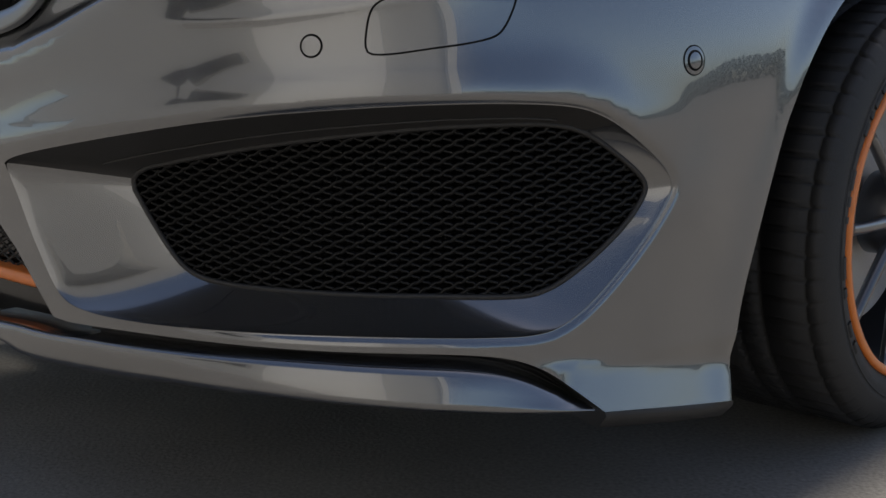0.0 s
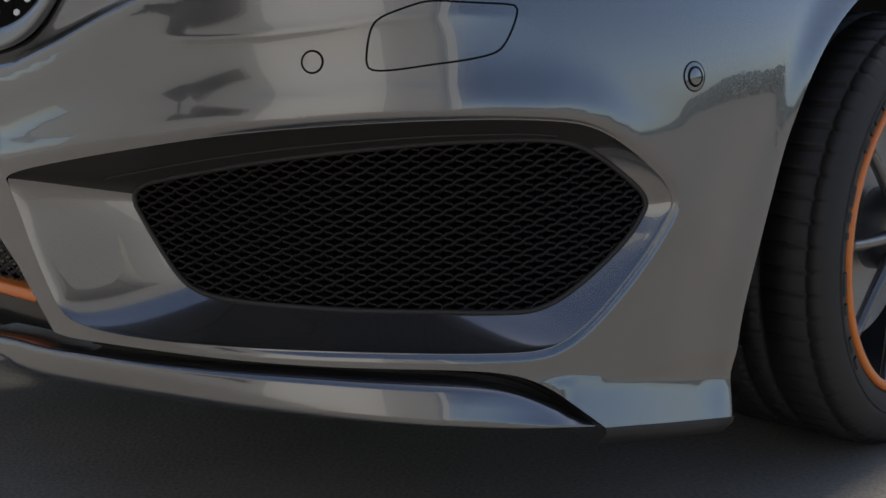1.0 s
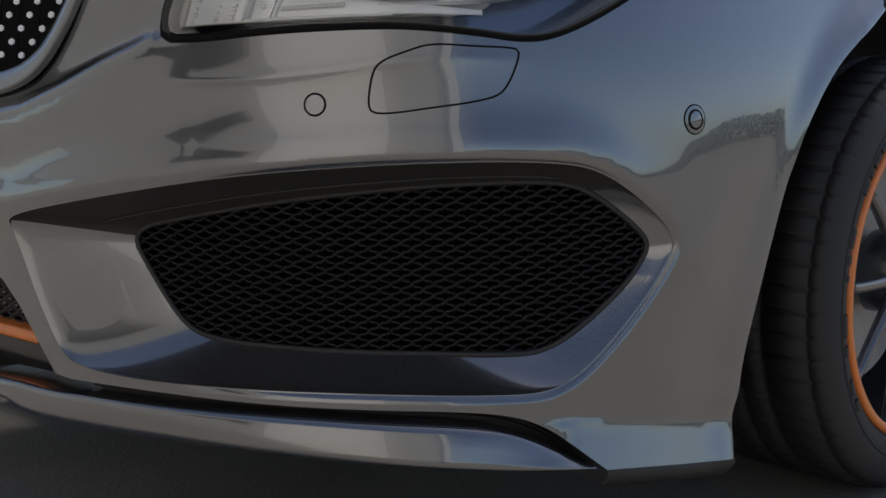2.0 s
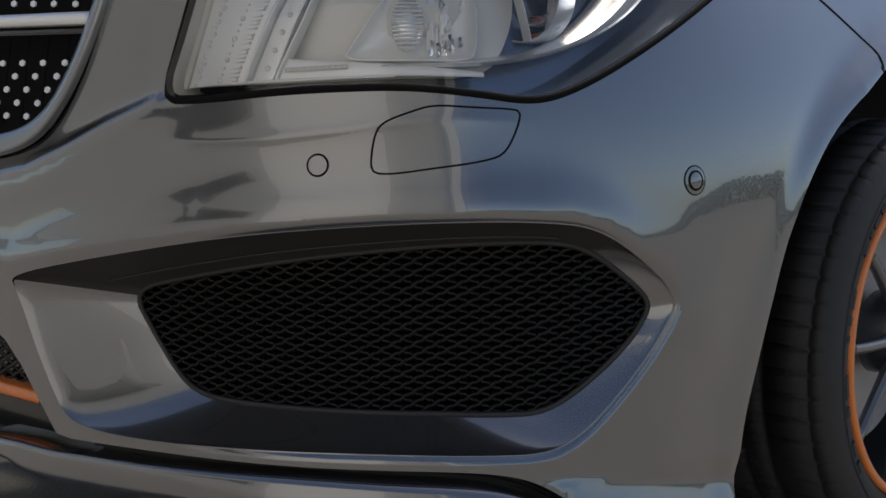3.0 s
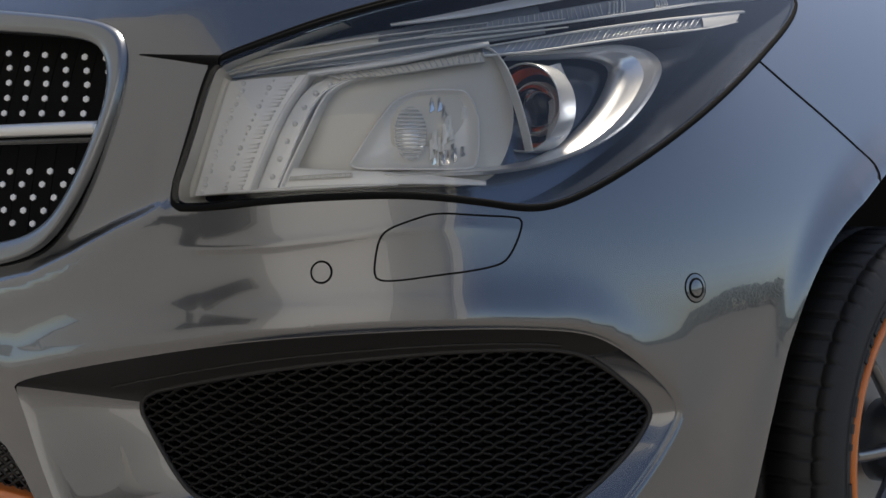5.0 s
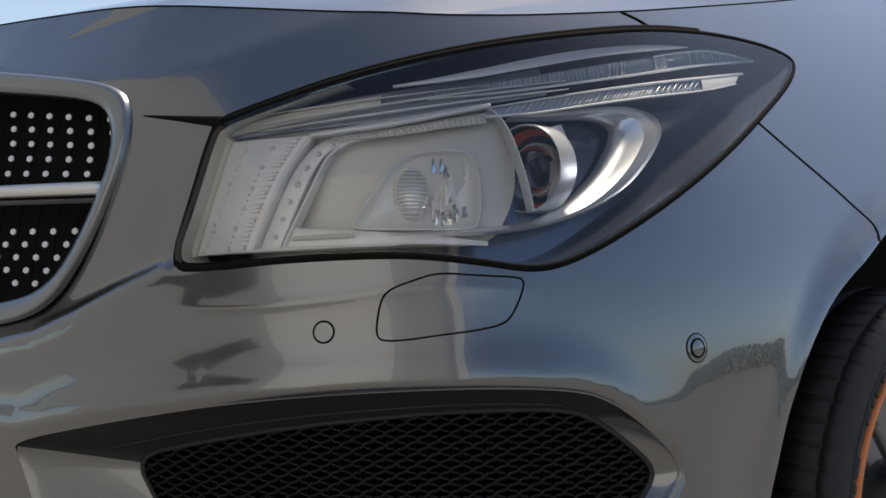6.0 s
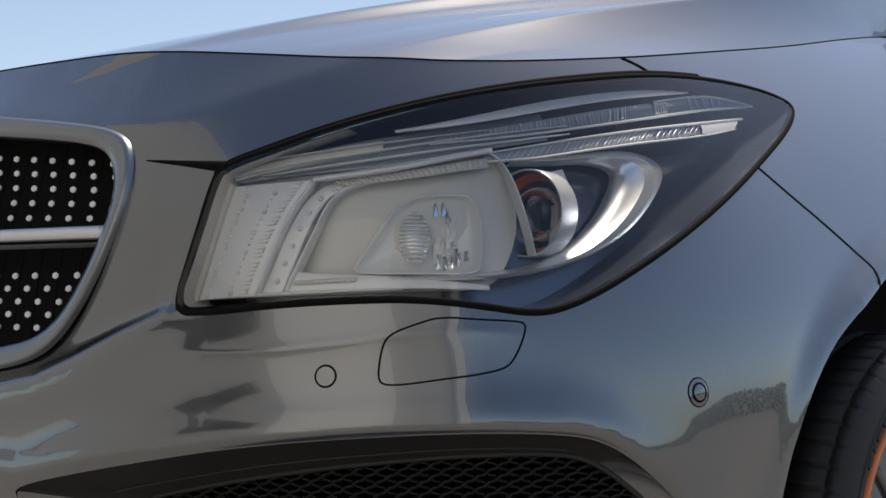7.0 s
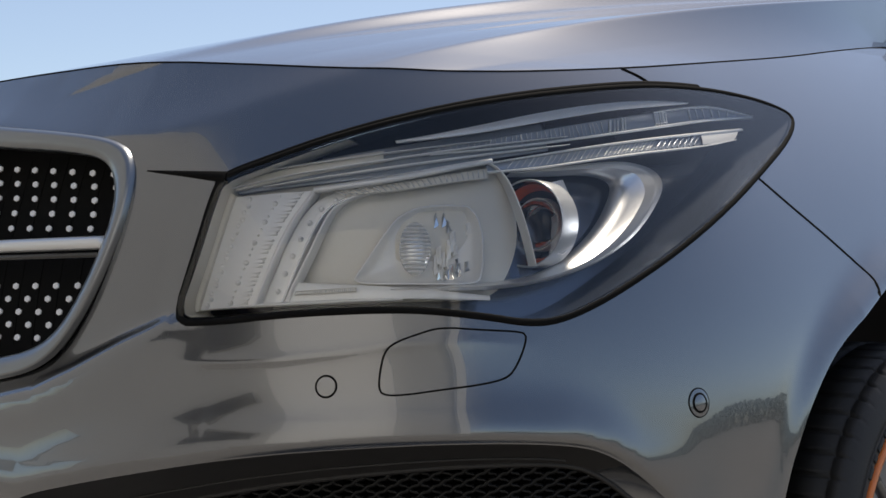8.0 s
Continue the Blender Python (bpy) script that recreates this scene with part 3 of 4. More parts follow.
for f in (0.35, 0.7):
    p = st * (1 - f) + sl * f
    tube("slot_rib", flat(p[:, 0], p[:, 1], -0.022), 0.0012, PLASTIC, car)
ch = even(CHIN, 60)
strip("chin", [skin(ch), flat(ch[:, 0], ch[:, 1] - 0.006, 0.030), flat(ch[:, 0], ch[:, 1] - 0.022, 0.018), flat(ch[:, 0], ch[:, 1] - 0.024, -0.15)], PLASTIC, car, "black underside of the bumper corner")
strip("underbody", [flat(np.linspace(-0.15, 1.2, 60), np.full(60, 0.225), l) for l in (-0.03, -0.16)], PLASTIC, car)

# ---- centre intake with the orange strip ----
ce = even(CENTRE_EDGE, 60)
strip("intake_edge", [skin(ce), flat(ce[:, 0] - 0.004, ce[:, 1], -0.02), flat(ce[:, 0] - 0.012, ce[:, 1], -0.06)], PAINT, car)
centre = strip("centre_intake_grille", [flat(np.linspace(-0.2, 0.3, 20), np.full(20, z), -0.065) for z in (0.2, 0.3, 0.42)], GLOSS, car, "black centre air intake")
for way in (1, -1):
    for k in range(-14, 24):
        x = np.arange(-0.15, 0.26, 0.005)
        z = 0.26 + way * (x - 0.05) * 0.5 + k * 0.014
        ok = (z > 0.285) & (z < 0.41)
        if ok.sum() > 3:
            tube("strand", flat(x[ok], z[ok], -0.055), 0.0016, PLASTIC, centre, sides=4)
p = np.stack((np.linspace(-0.15, 0.165, 30), np.interp(np.linspace(-0.15, 0.165, 30), (-0.15, 0.05, 0.165), (0.289, 0.289, 0.288))), -1)
strip("orange_strip", [flat(p[:, 0], p[:, 1] + h, l) for h, l in ((0.008, -0.06), (0.008, -0.040), (0.006, -0.036), (-0.005, -0.034), (-0.008, -0.038), (-0.008, -0.06))], ORANGE, car, "orange accent strip in the centre intake")

# ---- radiator grille ----
GM, GS = np.array((-0.02, 0.745)), np.array((0.33, 0.17))
go, gi = match(GRILLE_HOLE, 300, GM, GS), match(dense(GRILLE_IN, 0.008, True), 300, GM, GS)
front = np.where(np.abs(np.degrees(np.linspace(-math.pi, math.pi, 300, endpoint=False))) < 140)[0]
rows = []
for f, l in ((0, -0.003), (0.04, 0.004), (0.10, 0.0062), (0.2, 0.0066), (0.5, 0.005), (0.85, 0.001), (0.94, -0.003), (1.0, -0.012), (1.0, -0.06)):
    p = (go * (1 - f) + gi * f)[front]
    rows.append(flat(p[:, 0], p[:, 1], l))
radiator = strip("grille_surround", rows, SATIN, car, "satin silver surround of the diamond grille")
# unlit hollow behind the studs, given as a near-black sheet
strip("dark_backing", [flat(np.linspace(-0.25, 0.36, 30), np.full(30, z), -0.06) for z in (0.56, 0.7, 0.8, 0.92)], VOID, radiator)
hole = dense(GRILLE_IN, 0.008, True)


def stud_mesh():
    v, f = [], []
    for y, r in ((0.0050, 0.0008), (0.0034, 0.0016), (0.0026, 0.0040), (0.0008, 0.0044), (0.0, 0.0037)):
        v += [(r * math.cos(k * math.pi / 3 + 0.5), y, r * math.sin(k * math.pi / 3 + 0.5)) for k in range(6)]
    for j in range(4):
        f += [(j * 6 + k, j * 6 + (k + 1) % 6, j * 6 + 6 + (k + 1) % 6, j * 6 + 6 + k) for k in range(6)]
    f.append(tuple(range(24, 30)))
    return mesh("stud", v, f, False)


studs = stud_mesh()
studs.materials.append(STUD)
spots = [(0.255 - 0.042 * i + 0.0125 * j - 0.0017 * j * j, 0.827 - 0.0167 * j + 0.0035 * i * (1 - 0.15 * j)) for i in range(10) for j in range(5)]
spots += [(0.232 - 0.0425 * i - 0.0115 * j - 0.0013 * j * j, 0.694 - 0.0157 * j) for i in range(9) for j in range(5)]
for x, z in spots:
    q = np.array([(x, z)])
    if inside(q, hole)[0] and distance(q, hole)[0] > 0.004:
        ob = new("stud", studs)
        ob.parent = radiator
        ob.location = flat(np.array([x]), np.array([z]), -0.020)[0]
        ob.rotation_euler = (-0.25, 0, 0.55)
        ob["label"] = "small chrome grille stud"
for i in range(11):
    x = 0.276 - 0.042 * i
    tube("grille_vane", flat(np.full(12, x), np.linspace(0.62, 0.86, 12), -0.052), 0.0010, VOID, radiator, sides=4)
bar = np.linspace(-0.16, 0.285, 40)
tube("grille_bar", flat(bar, np.full(40, 0.7435), -0.012), 0.0085, BRIGHT_BAR, radiator, "satin chrome grille bar", sides=10, flatten=0.9)
tube("bar_edge", flat(bar, np.full(40, 0.729), -0.014), 0.004, GLOSS, radiator)

# ---- headlight ----
headlight = tube("headlight", skin(LAMP, 0.0), 0.0042, SEALER, car, "clear headlight with projector and black rubber seal", closed=True, sides=8)


def lens_skin(p):
    return flat(p[:, 0], p[:, 1], 0.003)


lens = panel("lens", None, [], GLASS, headlight, "clear glossy headlight lens", closed=offset(LAMP, -0.002), step=0.015, fn=lens_skin)
lens.visible_shadow = False
lens_in = offset(LAMP, -0.004)
strip("housing", [flat(lens_in[:, 0], lens_in[:, 1], l) for l in (-0.003, -0.03, -0.075)], LAMP_DARK, headlight, closed=True)
turn_ = np.roll(lens_in, len(lens_in) // 2, 0)
corner_ = offset(turn_, -0.0015)[turn_[:, 0] < 0.62]
strip("housing_liner", [flat(corner_[:, 0], corner_[:, 1], l) for l in (-0.004, -0.02, -0.05)], LAMP_GREY, headlight, "pale inner wall of the lamp")
def back_skin(p):
    return flat(p[:, 0], p[:, 1], -0.075)
left_half = [(x, z) for x, z in offset(LAMP, -0.003)]
panel("bezel", None, [], LAMP_DARK, headlight, "dark lamp interior", closed=left_half, step=0.02, fn=back_skin)


def blade(name, line, width, lift, mat, label="", n=60):
    """A flat bar with thickness along a line in the lamp."""
    p = even(line, n)
    t = np.gradient(p, axis=0)
    t /= np.linalg.norm(t, axis=1)[:, None] + 1e-9
    nn = np.stack((-t[:, 1], t[:, 0]), -1)
    w = np.interp(np.linspace(0, 1, n), np.linspace(0, 1, len(width)), width)[:, None] / 2
    rows = []
    for k, l in ((-1, -0.02), (-1, -0.002), (-0.85, 0.0), (0, 0.002), (0.85, 0.0), (1, -0.002), (1, -0.02)):
        q = p + nn * w * k
        rows.append(flat(q[:, 0], q[:, 1], lift + l))
    return strip(name, rows, mat, headlight, label)


def ribbon(name, upper_, lower_, lift, mat, label="", depth=0.012, bulge=0.001, n=60):
    """A bar between two lines of the lamp, with its edges turned back."""
    a, b = even(upper_, n), even(lower_, n)
    rows = [flat(a[:, 0], a[:, 1], lift - depth)]
    for f in (0, 0.08, 0.3, 0.5, 0.7, 0.92, 1):
        q = a * (1 - f) + b * f
        rows.append(flat(q[:, 0], q[:, 1], lift + bulge * 4 * f * (1 - f)))
    rows.append(flat(b[:, 0], b[:, 1], lift - depth))
    return strip(name, rows, mat, headlight, label)


def ticks(parent, upper_, lower_, lift, mat, count, first, last, lean=0.25, wide=0.0009):
    """Fine optics across a bar."""
    a, b = even(upper_, 200), even(lower_, 200)
    for k in range(count):
        f = first + (last - first) * k / (count - 1)
        i = int(f * 199)
        j = min(int((f + lean / 40) * 199), 199)
        p = np.linspace(a[j] * 0.88 + b[j] * 0.12, a[i] * 0.15 + b[i] * 0.85, 5)
        tube("optic", flat(p[:, 0], p[:, 1], lift), wide * (1 + 0.5 * (k % 3 == 0)), mat, parent, sides=4)


# wide pale bezel behind everything, and the floor of the lamp
GREY_EDGE = [(0.418, 0.668), (0.449, 0.792), (0.47, 0.812), (0.56, 0.83), (0.70, 0.848), (0.80, 0.838), (0.835, 0.82), (0.852, 0.79), (0.856, 0.75), (0.84, 0.71), (0.81, 0.676), (0.70, 0.676), (0.55, 0.67)]
panel("inner_bezel", None, [], LAMP_GREY, headlight, "pale grey inner bezel", closed=dense(GREY_EDGE, 0.01, True), step=0.02, fn=lambda p: flat(p[:, 0], p[:, 1], -0.070 + 0.16 * (p[:, 1] - 0.66)))
ribbon("lamp_floor", [(0.51, 0.698), (0.62, 0.694), (0.70, 0.691), (0.80, 0.682)], [(0.50, 0.671), (0.60, 0.676), (0.70, 0.679), (0.80, 0.677)], -0.040, PALE_METAL, "pale floor of the lamp")
ribbon("side_bezel", [(0.420, 0.662), (0.436, 0.725), (0.446, 0.785), (0.449, 0.800)], [(0.432, 0.664), (0.446, 0.725), (0.456, 0.780), (0.460, 0.794)], -0.024, LAMP_GREY, "pale side wall of the lamp")

# turn signal: a fluted reflector with a column of small cups
LEFT, RIGHT = [(0.417, 0.664), (0.434, 0.725), (0.450, 0.792)], [(0.508, 0.672), (0.517, 0.698), (0.531, 0.736), (0.545, 0.765), (0.570, 0.798)]
signal = ribbon("turn_signal", LEFT, RIGHT, -0.030, WHITE_LAMP, "white fluted turn signal reflector", bulge=0.003)
sl_, sr_ = even(LEFT, 60), even(RIGHT, 60)
for k in range(26):
    i = 1 + int(k * 57 / 25)
    p = np.linspace(sl_[i] * 0.70 + sr_[i] * 0.30, sl_[i] * 0.12 + sr_[i] * 0.88, 8)
    tube("flute", flat(p[:, 0], p[:, 1], -0.0285), 0.0010, WHITE_LAMP, signal, sides=5)
CUP = mesh("cup", [(0.0030 * math.cos(a) * r, 0.0030 * math.sin(a) * r, 0.003 * h) for r, h in ((1, 0), (0.8, 0.7), (0.3, 1)) for a in np.linspace(0, 2 * math.pi, 8, endpoint=False)], [(j * 8 + k, j * 8 + (k + 1) % 8, j * 8 + 8 + (k + 1) % 8, j * 8 + 8 + k) for j in range(2) for k in range(8)] + [tuple(range(16, 24))])
CUP.materials.append(WHITE_LAMP)


def cup(u, z, lift, parent, size=1.0):
    q = flat(np.array([u, u + 0.001, u]), np.array([z, z, z + 0.001]), lift)
    x, y = Vector(q[1] - q[0]).normalized(), Vector(q[2] - q[0]).normalized()
    n = x.cross(y).normalized()
    ob = new("cup", CUP)
    ob.parent = parent
    ob.matrix_local = Matrix.Translation(q[0]) @ Matrix((x, n.cross(x), n)).transposed().to_4x4() @ Matrix.Scale(size, 4)


for k in range(17):
    i = 2 + int(k * 55 / 16)
    for f, size in ((0.27 + 0.025 * (k % 2), 1.0), (0.62, 0.6 + 0.5 * (k % 3 == 0)), (0.86, 0.5)):
        p = sl_[i] * (1 - f) + sr_[i] * f
        cup(p[0], p[1], -0.0275, signal, size)
blade("signal_edge", LEFT, (0.004, 0.005, 0.005), -0.026, WHITE_LAMP, "bright edge of the turn signal")
blade("signal_edge", RIGHT, (0.004, 0.006, 0.006, 0.005), -0.026, WHITE_LAMP, "bright edge of the turn signal")
SHAFT = [(0.538, 0.672), (0.549, 0.700), (0.562, 0.735), (0.578, 0.768), (0.598, 0.786), (0.640, 0.798)]
ribbon("signal_shelf", [(0.513, 0.672), (0.522, 0.698), (0.536, 0.736), (0.552, 0.768), (0.572, 0.788), (0.60, 0.797)], SHAFT, -0.036, PALE_METAL, "pale shelf beside the turn signal")
for k in range(7):
    p = even(SHAFT, 60)[6 + 7 * k]
    cup(p[0] - 0.012, p[1] - 0.002, -0.034, headlight, 1.1)
BAND_R = [(0.544, 0.675), (0.550, 0.690), (0.562, 0.715), (0.574, 0.740), (0.586, 0.768), (0.600, 0.783), (0.632, 0.795), (0.70, 0.803)]
blade("trim_edge", SHAFT, (0.003, 0.003, 0.003), -0.034, SOFT_CHROME)
blade("trim_edge", BAND_R, (0.004, 0.004, 0.003), -0.034, WHITE_LAMP)

# streaks of trim that run from the inner corner to the brow
RAIL = [(0.572, 0.798), (0.634, 0.805), (0.694, 0.813), (0.756, 0.824), (0.815, 0.833)]
ARC = [(0.800, 0.832), (0.822, 0.829), (0.838, 0.812), (0.848, 0.785), (0.856, 0.750), (0.860, 0.715)]
ribbon("brow_bezel", [(0.462, 0.812), (0.538, 0.829), (0.615, 0.841), (0.70, 0.852), (0.80, 0.866), (0.92, 0.884)], [(0.455, 0.796), (0.53, 0.803), (0.60, 0.808), (0.69, 0.816), (0.80, 0.834), (0.92, 0.850)], -0.036, SMOKED, "smoked trim over the lamp")
ribbon("corner_trim", [(0.462, 0.811), (0.52, 0.823), (0.59, 0.834), (0.66, 0.843)], [(0.456, 0.799), (0.53, 0.812), (0.60, 0.822), (0.66, 0.830)], -0.028, LAMP_GREY, "pale trim in the corner of the lamp")
for line, w in (([(0.448, 0.801), (0.525, 0.815), (0.601, 0.824), (0.678, 0.834), (0.801, 0.850), (0.95, 0.868)], 0.0035), ([(0.50, 0.803), (0.60, 0.815), (0.70, 0.827), (0.82, 0.842), (0.95, 0.858)], 0.0045), ([(0.50, 0.822), (0.60, 0.833), (0.70, 0.844), (0.82, 0.858)], 0.0028)):
    blade("streak", line, (0.3 * w, 0.7 * w, 0.6 * w, 0.3 * w), -0.022, WHITE_LAMP)
blade("trim_rail", RAIL, (0.006, 0.008, 0.007, 0.006), -0.018, WHITE_LAMP, "bright trim rail")
blade("trim_arc", ARC, (0.002, 0.0035, 0.003, 0.0015), -0.026, PALE_METAL, "curved end of the pale bezel")
under = ribbon("ribbed_rail", [(0.59, 0.797), (0.68, 0.806), (0.76, 0.818), (0.81, 0.825)], [(0.61, 0.791), (0.69, 0.798), (0.76, 0.808), (0.81, 0.813)], -0.030, LAMP_GREY, "ribbed underside of the rail")
ticks(under, [(0.59, 0.797), (0.68, 0.806), (0.76, 0.818), (0.81, 0.825)], [(0.61, 0.791), (0.69, 0.798), (0.76, 0.808), (0.81, 0.813)], -0.029, SOFT_CHROME, 26, 0.03, 0.97, 0.1, 0.0006)
plate = ribbon("ribbed_plate", [(0.555, 0.687), (0.59, 0.689), (0.632, 0.691)], [(0.553, 0.682), (0.59, 0.684), (0.632, 0.686)], -0.036, LAMP_GREY, "ribbed plate on the lamp floor")
ticks(plate, [(0.555, 0.687), (0.59, 0.689), (0.632, 0.691)], [(0.553, 0.682), (0.59, 0.684), (0.632, 0.686)], -0.0345, SOFT_CHROME, 30, 0.02, 0.98, 0.0, 0.0005)
blade("sill", [(0.419, 0.666), (0.505, 0.671), (0.612, 0.676), (0.69, 0.678)], (0.003, 0.004, 0.004, 0.003), -0.030, PALE_METAL)

# light guides of the brow
GUIDE_TOP = [(0.677, 0.853), (0.725, 0.860), (0.802, 0.874), (0.900, 0.893), (1.016, 0.912), (1.154, 0.929), (1.256, 0.936)]
GUIDE_LOW = [(0.678, 0.851), (0.749, 0.858), (0.827, 0.869), (0.926, 0.886), (1.046, 0.906), (1.144, 0.919), (1.254, 0.934)]
ribbon("light_guide", GUIDE_TOP, GUIDE_LOW, -0.012, WHITE_LAMP, "milky light guide")
BAND_TOP = [(0.726, 0.847), (0.854, 0.865), (1.022, 0.892), (1.167, 0.915), (1.284, 0.934), (1.359, 0.942), (1.455, 0.938)]
BAND_LOW = [(0.726, 0.839), (0.849, 0.850), (1.009, 0.872), (1.144, 0.892), (1.315, 0.919), (1.453, 0.936)]
optic_band = ribbon("optic_band", BAND_TOP, BAND_LOW, -0.030, SMOKED, "clear band of fine optics")
ticks(optic_band, BAND_TOP, BAND_LOW, -0.027, SOFT_CHROME, 34, 0.02, 0.42, 0.15, 0.0006)
ticks(optic_band, BAND_TOP, BAND_LOW, -0.027, WHITE_LAMP, 5, 0.44, 0.49, 0.6, 0.0012)
ticks(optic_band, BAND_TOP, BAND_LOW, -0.027, WHITE_LAMP, 5, 0.60, 0.64, 0.6, 0.0014)
ticks(optic_band, BAND_TOP, BAND_LOW, -0.027, SOFT_CHROME, 6, 0.74, 0.90, 0.6, 0.0012)
blade("optic_edge", BAND_LOW, (0.002, 0.003, 0.004, 0.003), -0.025, PALE_METAL)
blade("optic_edge", BAND_TOP[3:], (0.002, 0.003, 0.004, 0.002), -0.025, PALE_METAL)
LED_TOP = [(0.809, 0.830), (0.894, 0.843), (1.001, 0.859), (1.131, 0.877), (1.291, 0.898), (1.400, 0.913)]
LED_LOW = [(0.808, 0.820), (0.889, 0.827), (0.992, 0.842), (1.116, 0.859), (1.268, 0.878), (1.362, 0.895)]
led_strip = ribbon("led_strip", LED_TOP, LED_LOW, -0.032, SMOKED, "LED strip with slanted optics")
ticks(led_strip, LED_TOP, LED_LOW, -0.029, SOFT_CHROME, 16, 0.06, 0.34, 0.8, 0.0005)
ticks(led_strip, LED_TOP, LED_LOW, -0.029, SOFT_CHROME, 12, 0.37, 0.55, 0.8, 0.0006)
ticks(led_strip, LED_TOP, LED_LOW, -0.029, SMOKED, 8, 0.58, 0.76, 0.8, 0.0014)
blade("led_edge", LED_TOP, (0.002, 0.003, 0.004, 0.004), -0.027, PALE_METAL)
blade("led_edge", LED_LOW, (0.003, 0.003, 0.003, 0.001), -0.027, PALE_METAL)
ribbon("end_block", [(1.265, 0.893), (1.32, 0.900), (1.385, 0.910)], [(1.255, 0.879), (1.30, 0.884), (1.355, 0.894)], -0.027, WHITE_LAMP, "bright end of the LED strip")

# hook round the projector: a pale inner face and a bluish outer one
HOOK_OUT = [(0.673, 0.687), (0.795, 0.688), (0.857, 0.694), (0.907, 0.704), (0.963, 0.720), (1.019, 0.744), (1.059, 0.766), (1.103, 0.795), (1.135, 0.821), (1.127, 0.839), (1.072, 0.846), (1.012, 0.841), (0.946, 0.833), (0.848, 0.824)]
HOOK_IN = [(0.673, 0.692), (0.796, 0.696), (0.858, 0.702), (0.910, 0.716), (0.961, 0.743), (0.998, 0.767), (1.031, 0.795), (1.045, 0.809), (1.048, 0.816), (1.037, 0.823), (1.005, 0.826), (0.975, 0.825), (0.942, 0.822), (0.846, 0.818)]
ho, hi_ = even(HOOK_OUT, 120), even(HOOK_IN, 120)
split = ho * 0.48 + hi_ * 0.52
strip("reflector_hook", [flat(*hi_.T, -0.066), flat(*hi_.T, -0.046), flat(*(0.5 * hi_ + 0.5 * split).T, -0.0425), flat(*split.T, -0.036)], HOOK_MIRROR, headlight, "bright hook-shaped reflector")
strip("hook_flank", [flat(*split.T, -0.036), flat(*(0.5 * ho + 0.5 * split).T, -0.038), flat(*ho.T, -0.041), flat(*ho.T, -0.072)], HOOK_MIRROR, headlight, "polished outer face of the hook")
blade("chrome_edge", HOOK_OUT[1:7], (0.001, 0.003, 0.004, 0.001), -0.050, CHROME)

# main beam: chrome bowl with a fluted shield and facets
BOWL = [(0.624, 0.695), (0.643, 0.721), (0.664, 0.749), (0.682, 0.768), (0.709, 0.779), (0.749, 0.782), (0.781, 0.781), (0.792, 0.769), (0.797, 0.747), (0.794, 0.715), (0.787, 0.695)]
bowl = dense([x for p_, q_ in zip(BOWL, BOWL[1:] + BOWL[:1]) for x in (p_, (0.5 * (p_[0] + q_[0]), 0.5 * (p_[1] + q_[1])))], 0.006, True)
mid_ = bowl.mean(0)
bowl_part = strip("reflector_bowl", [flat(*(mid_ + k * (bowl - mid_)).T, l) for k, l in ((1.03, -0.048), (1.0, -0.044), (0.97, -0.046), (0.9, -0.052), (0.8, -0.056), (0.5, -0.060), (0.1, -0.061))], PALE_METAL, headlight, "pale main beam reflector", closed=True)
tube("bowl_edge", flat(*bowl.T, -0.043), 0.0014, WHITE_LAMP, bowl_part, "bright bead round the main beam", closed=True, sides=5)
BULB = np.array((0.705, 0.734))


def lamp_round(name, centre, rows, mat, parent, label="", squash=1.0):
    w = np.linspace(0, 2 * math.pi, 48, endpoint=False)
    return strip(name, [flat(*(centre + r * np.stack((squash * np.cos(w), np.sin(w)), -1)).T, l) for r, l in rows], mat, parent, label, closed=True)


shield = lamp_round("bulb_shield", BULB, ((0.030, -0.060), (0.029, -0.048), (0.024, -0.043), (0.012, -0.040), (0.001, -0.039)), SOFT_CHROME, headlight, "fluted bulb shield", 0.74)
for k in range(13):
    z = 0.026 - 0.0043 * k
    w_ = 0.020 * math.sqrt(max(1 - (z / 0.029) ** 2, 0.05))
    x = np.linspace(BULB[0] - w_, BULB[0] + w_, 9)
    tube("flute", flat(x, np.full(9, BULB[1] + z), -0.042 + 0.003 * np.cos(np.linspace(-1.5, 1.5, 9))), 0.0011, WHITE_LAMP, shield, sides=5)
rng = random.Random(11)
for k in range(22):
    x, z = rng.uniform(0.733, 0.782), rng.uniform(0.702, 0.770)
    h, w_ = rng.uniform(0.005, 0.013), rng.uniform(0.002, 0.0045)
    q = np.array([(x - w_, z - h), (x + w_, z - h * 0.7), (x + w_ * 0.8, z + h), (x - w_ * 0.7, z + h * 0.8)])
    m_ = q.mean(0)
    tip = rng.uniform(-0.006, 0.006)
    strip("facet", [flat(*q.T, -0.058), flat(*q.T, -0.053 + np.array((tip, 0, -tip, 0)) * 0.5), flat(*(m_ + 0.05 * (q - m_)).T, -0.051)], CHROME if k % 2 else PALE_METAL, bowl_part, closed=True, smooth=False)

# projector that looks straight ahead of the car
spot = flat(np.array([0.868]), np.array([0.764]), -0.050)[0]
AIM = Vector((0.06, -1.0, 0.02)).normalized()


def turned(name, profile, mat, label="", arc=(0, 360)):
    """Turned about the beam of the projector; the profile is (ahead, radius)."""
    side = AIM.cross(Vector((0, 0, 1))).normalized()
    up = side.cross(AIM)
    w = np.radians(np.linspace(arc[0], arc[1], 73))
    rows = [spot + np.outer(np.full(73, x), AIM) + r * (np.outer(np.cos(w), side) + np.outer(np.sin(w), up)) for x, r in profile]
    return strip(name, rows, mat, headlight, label)


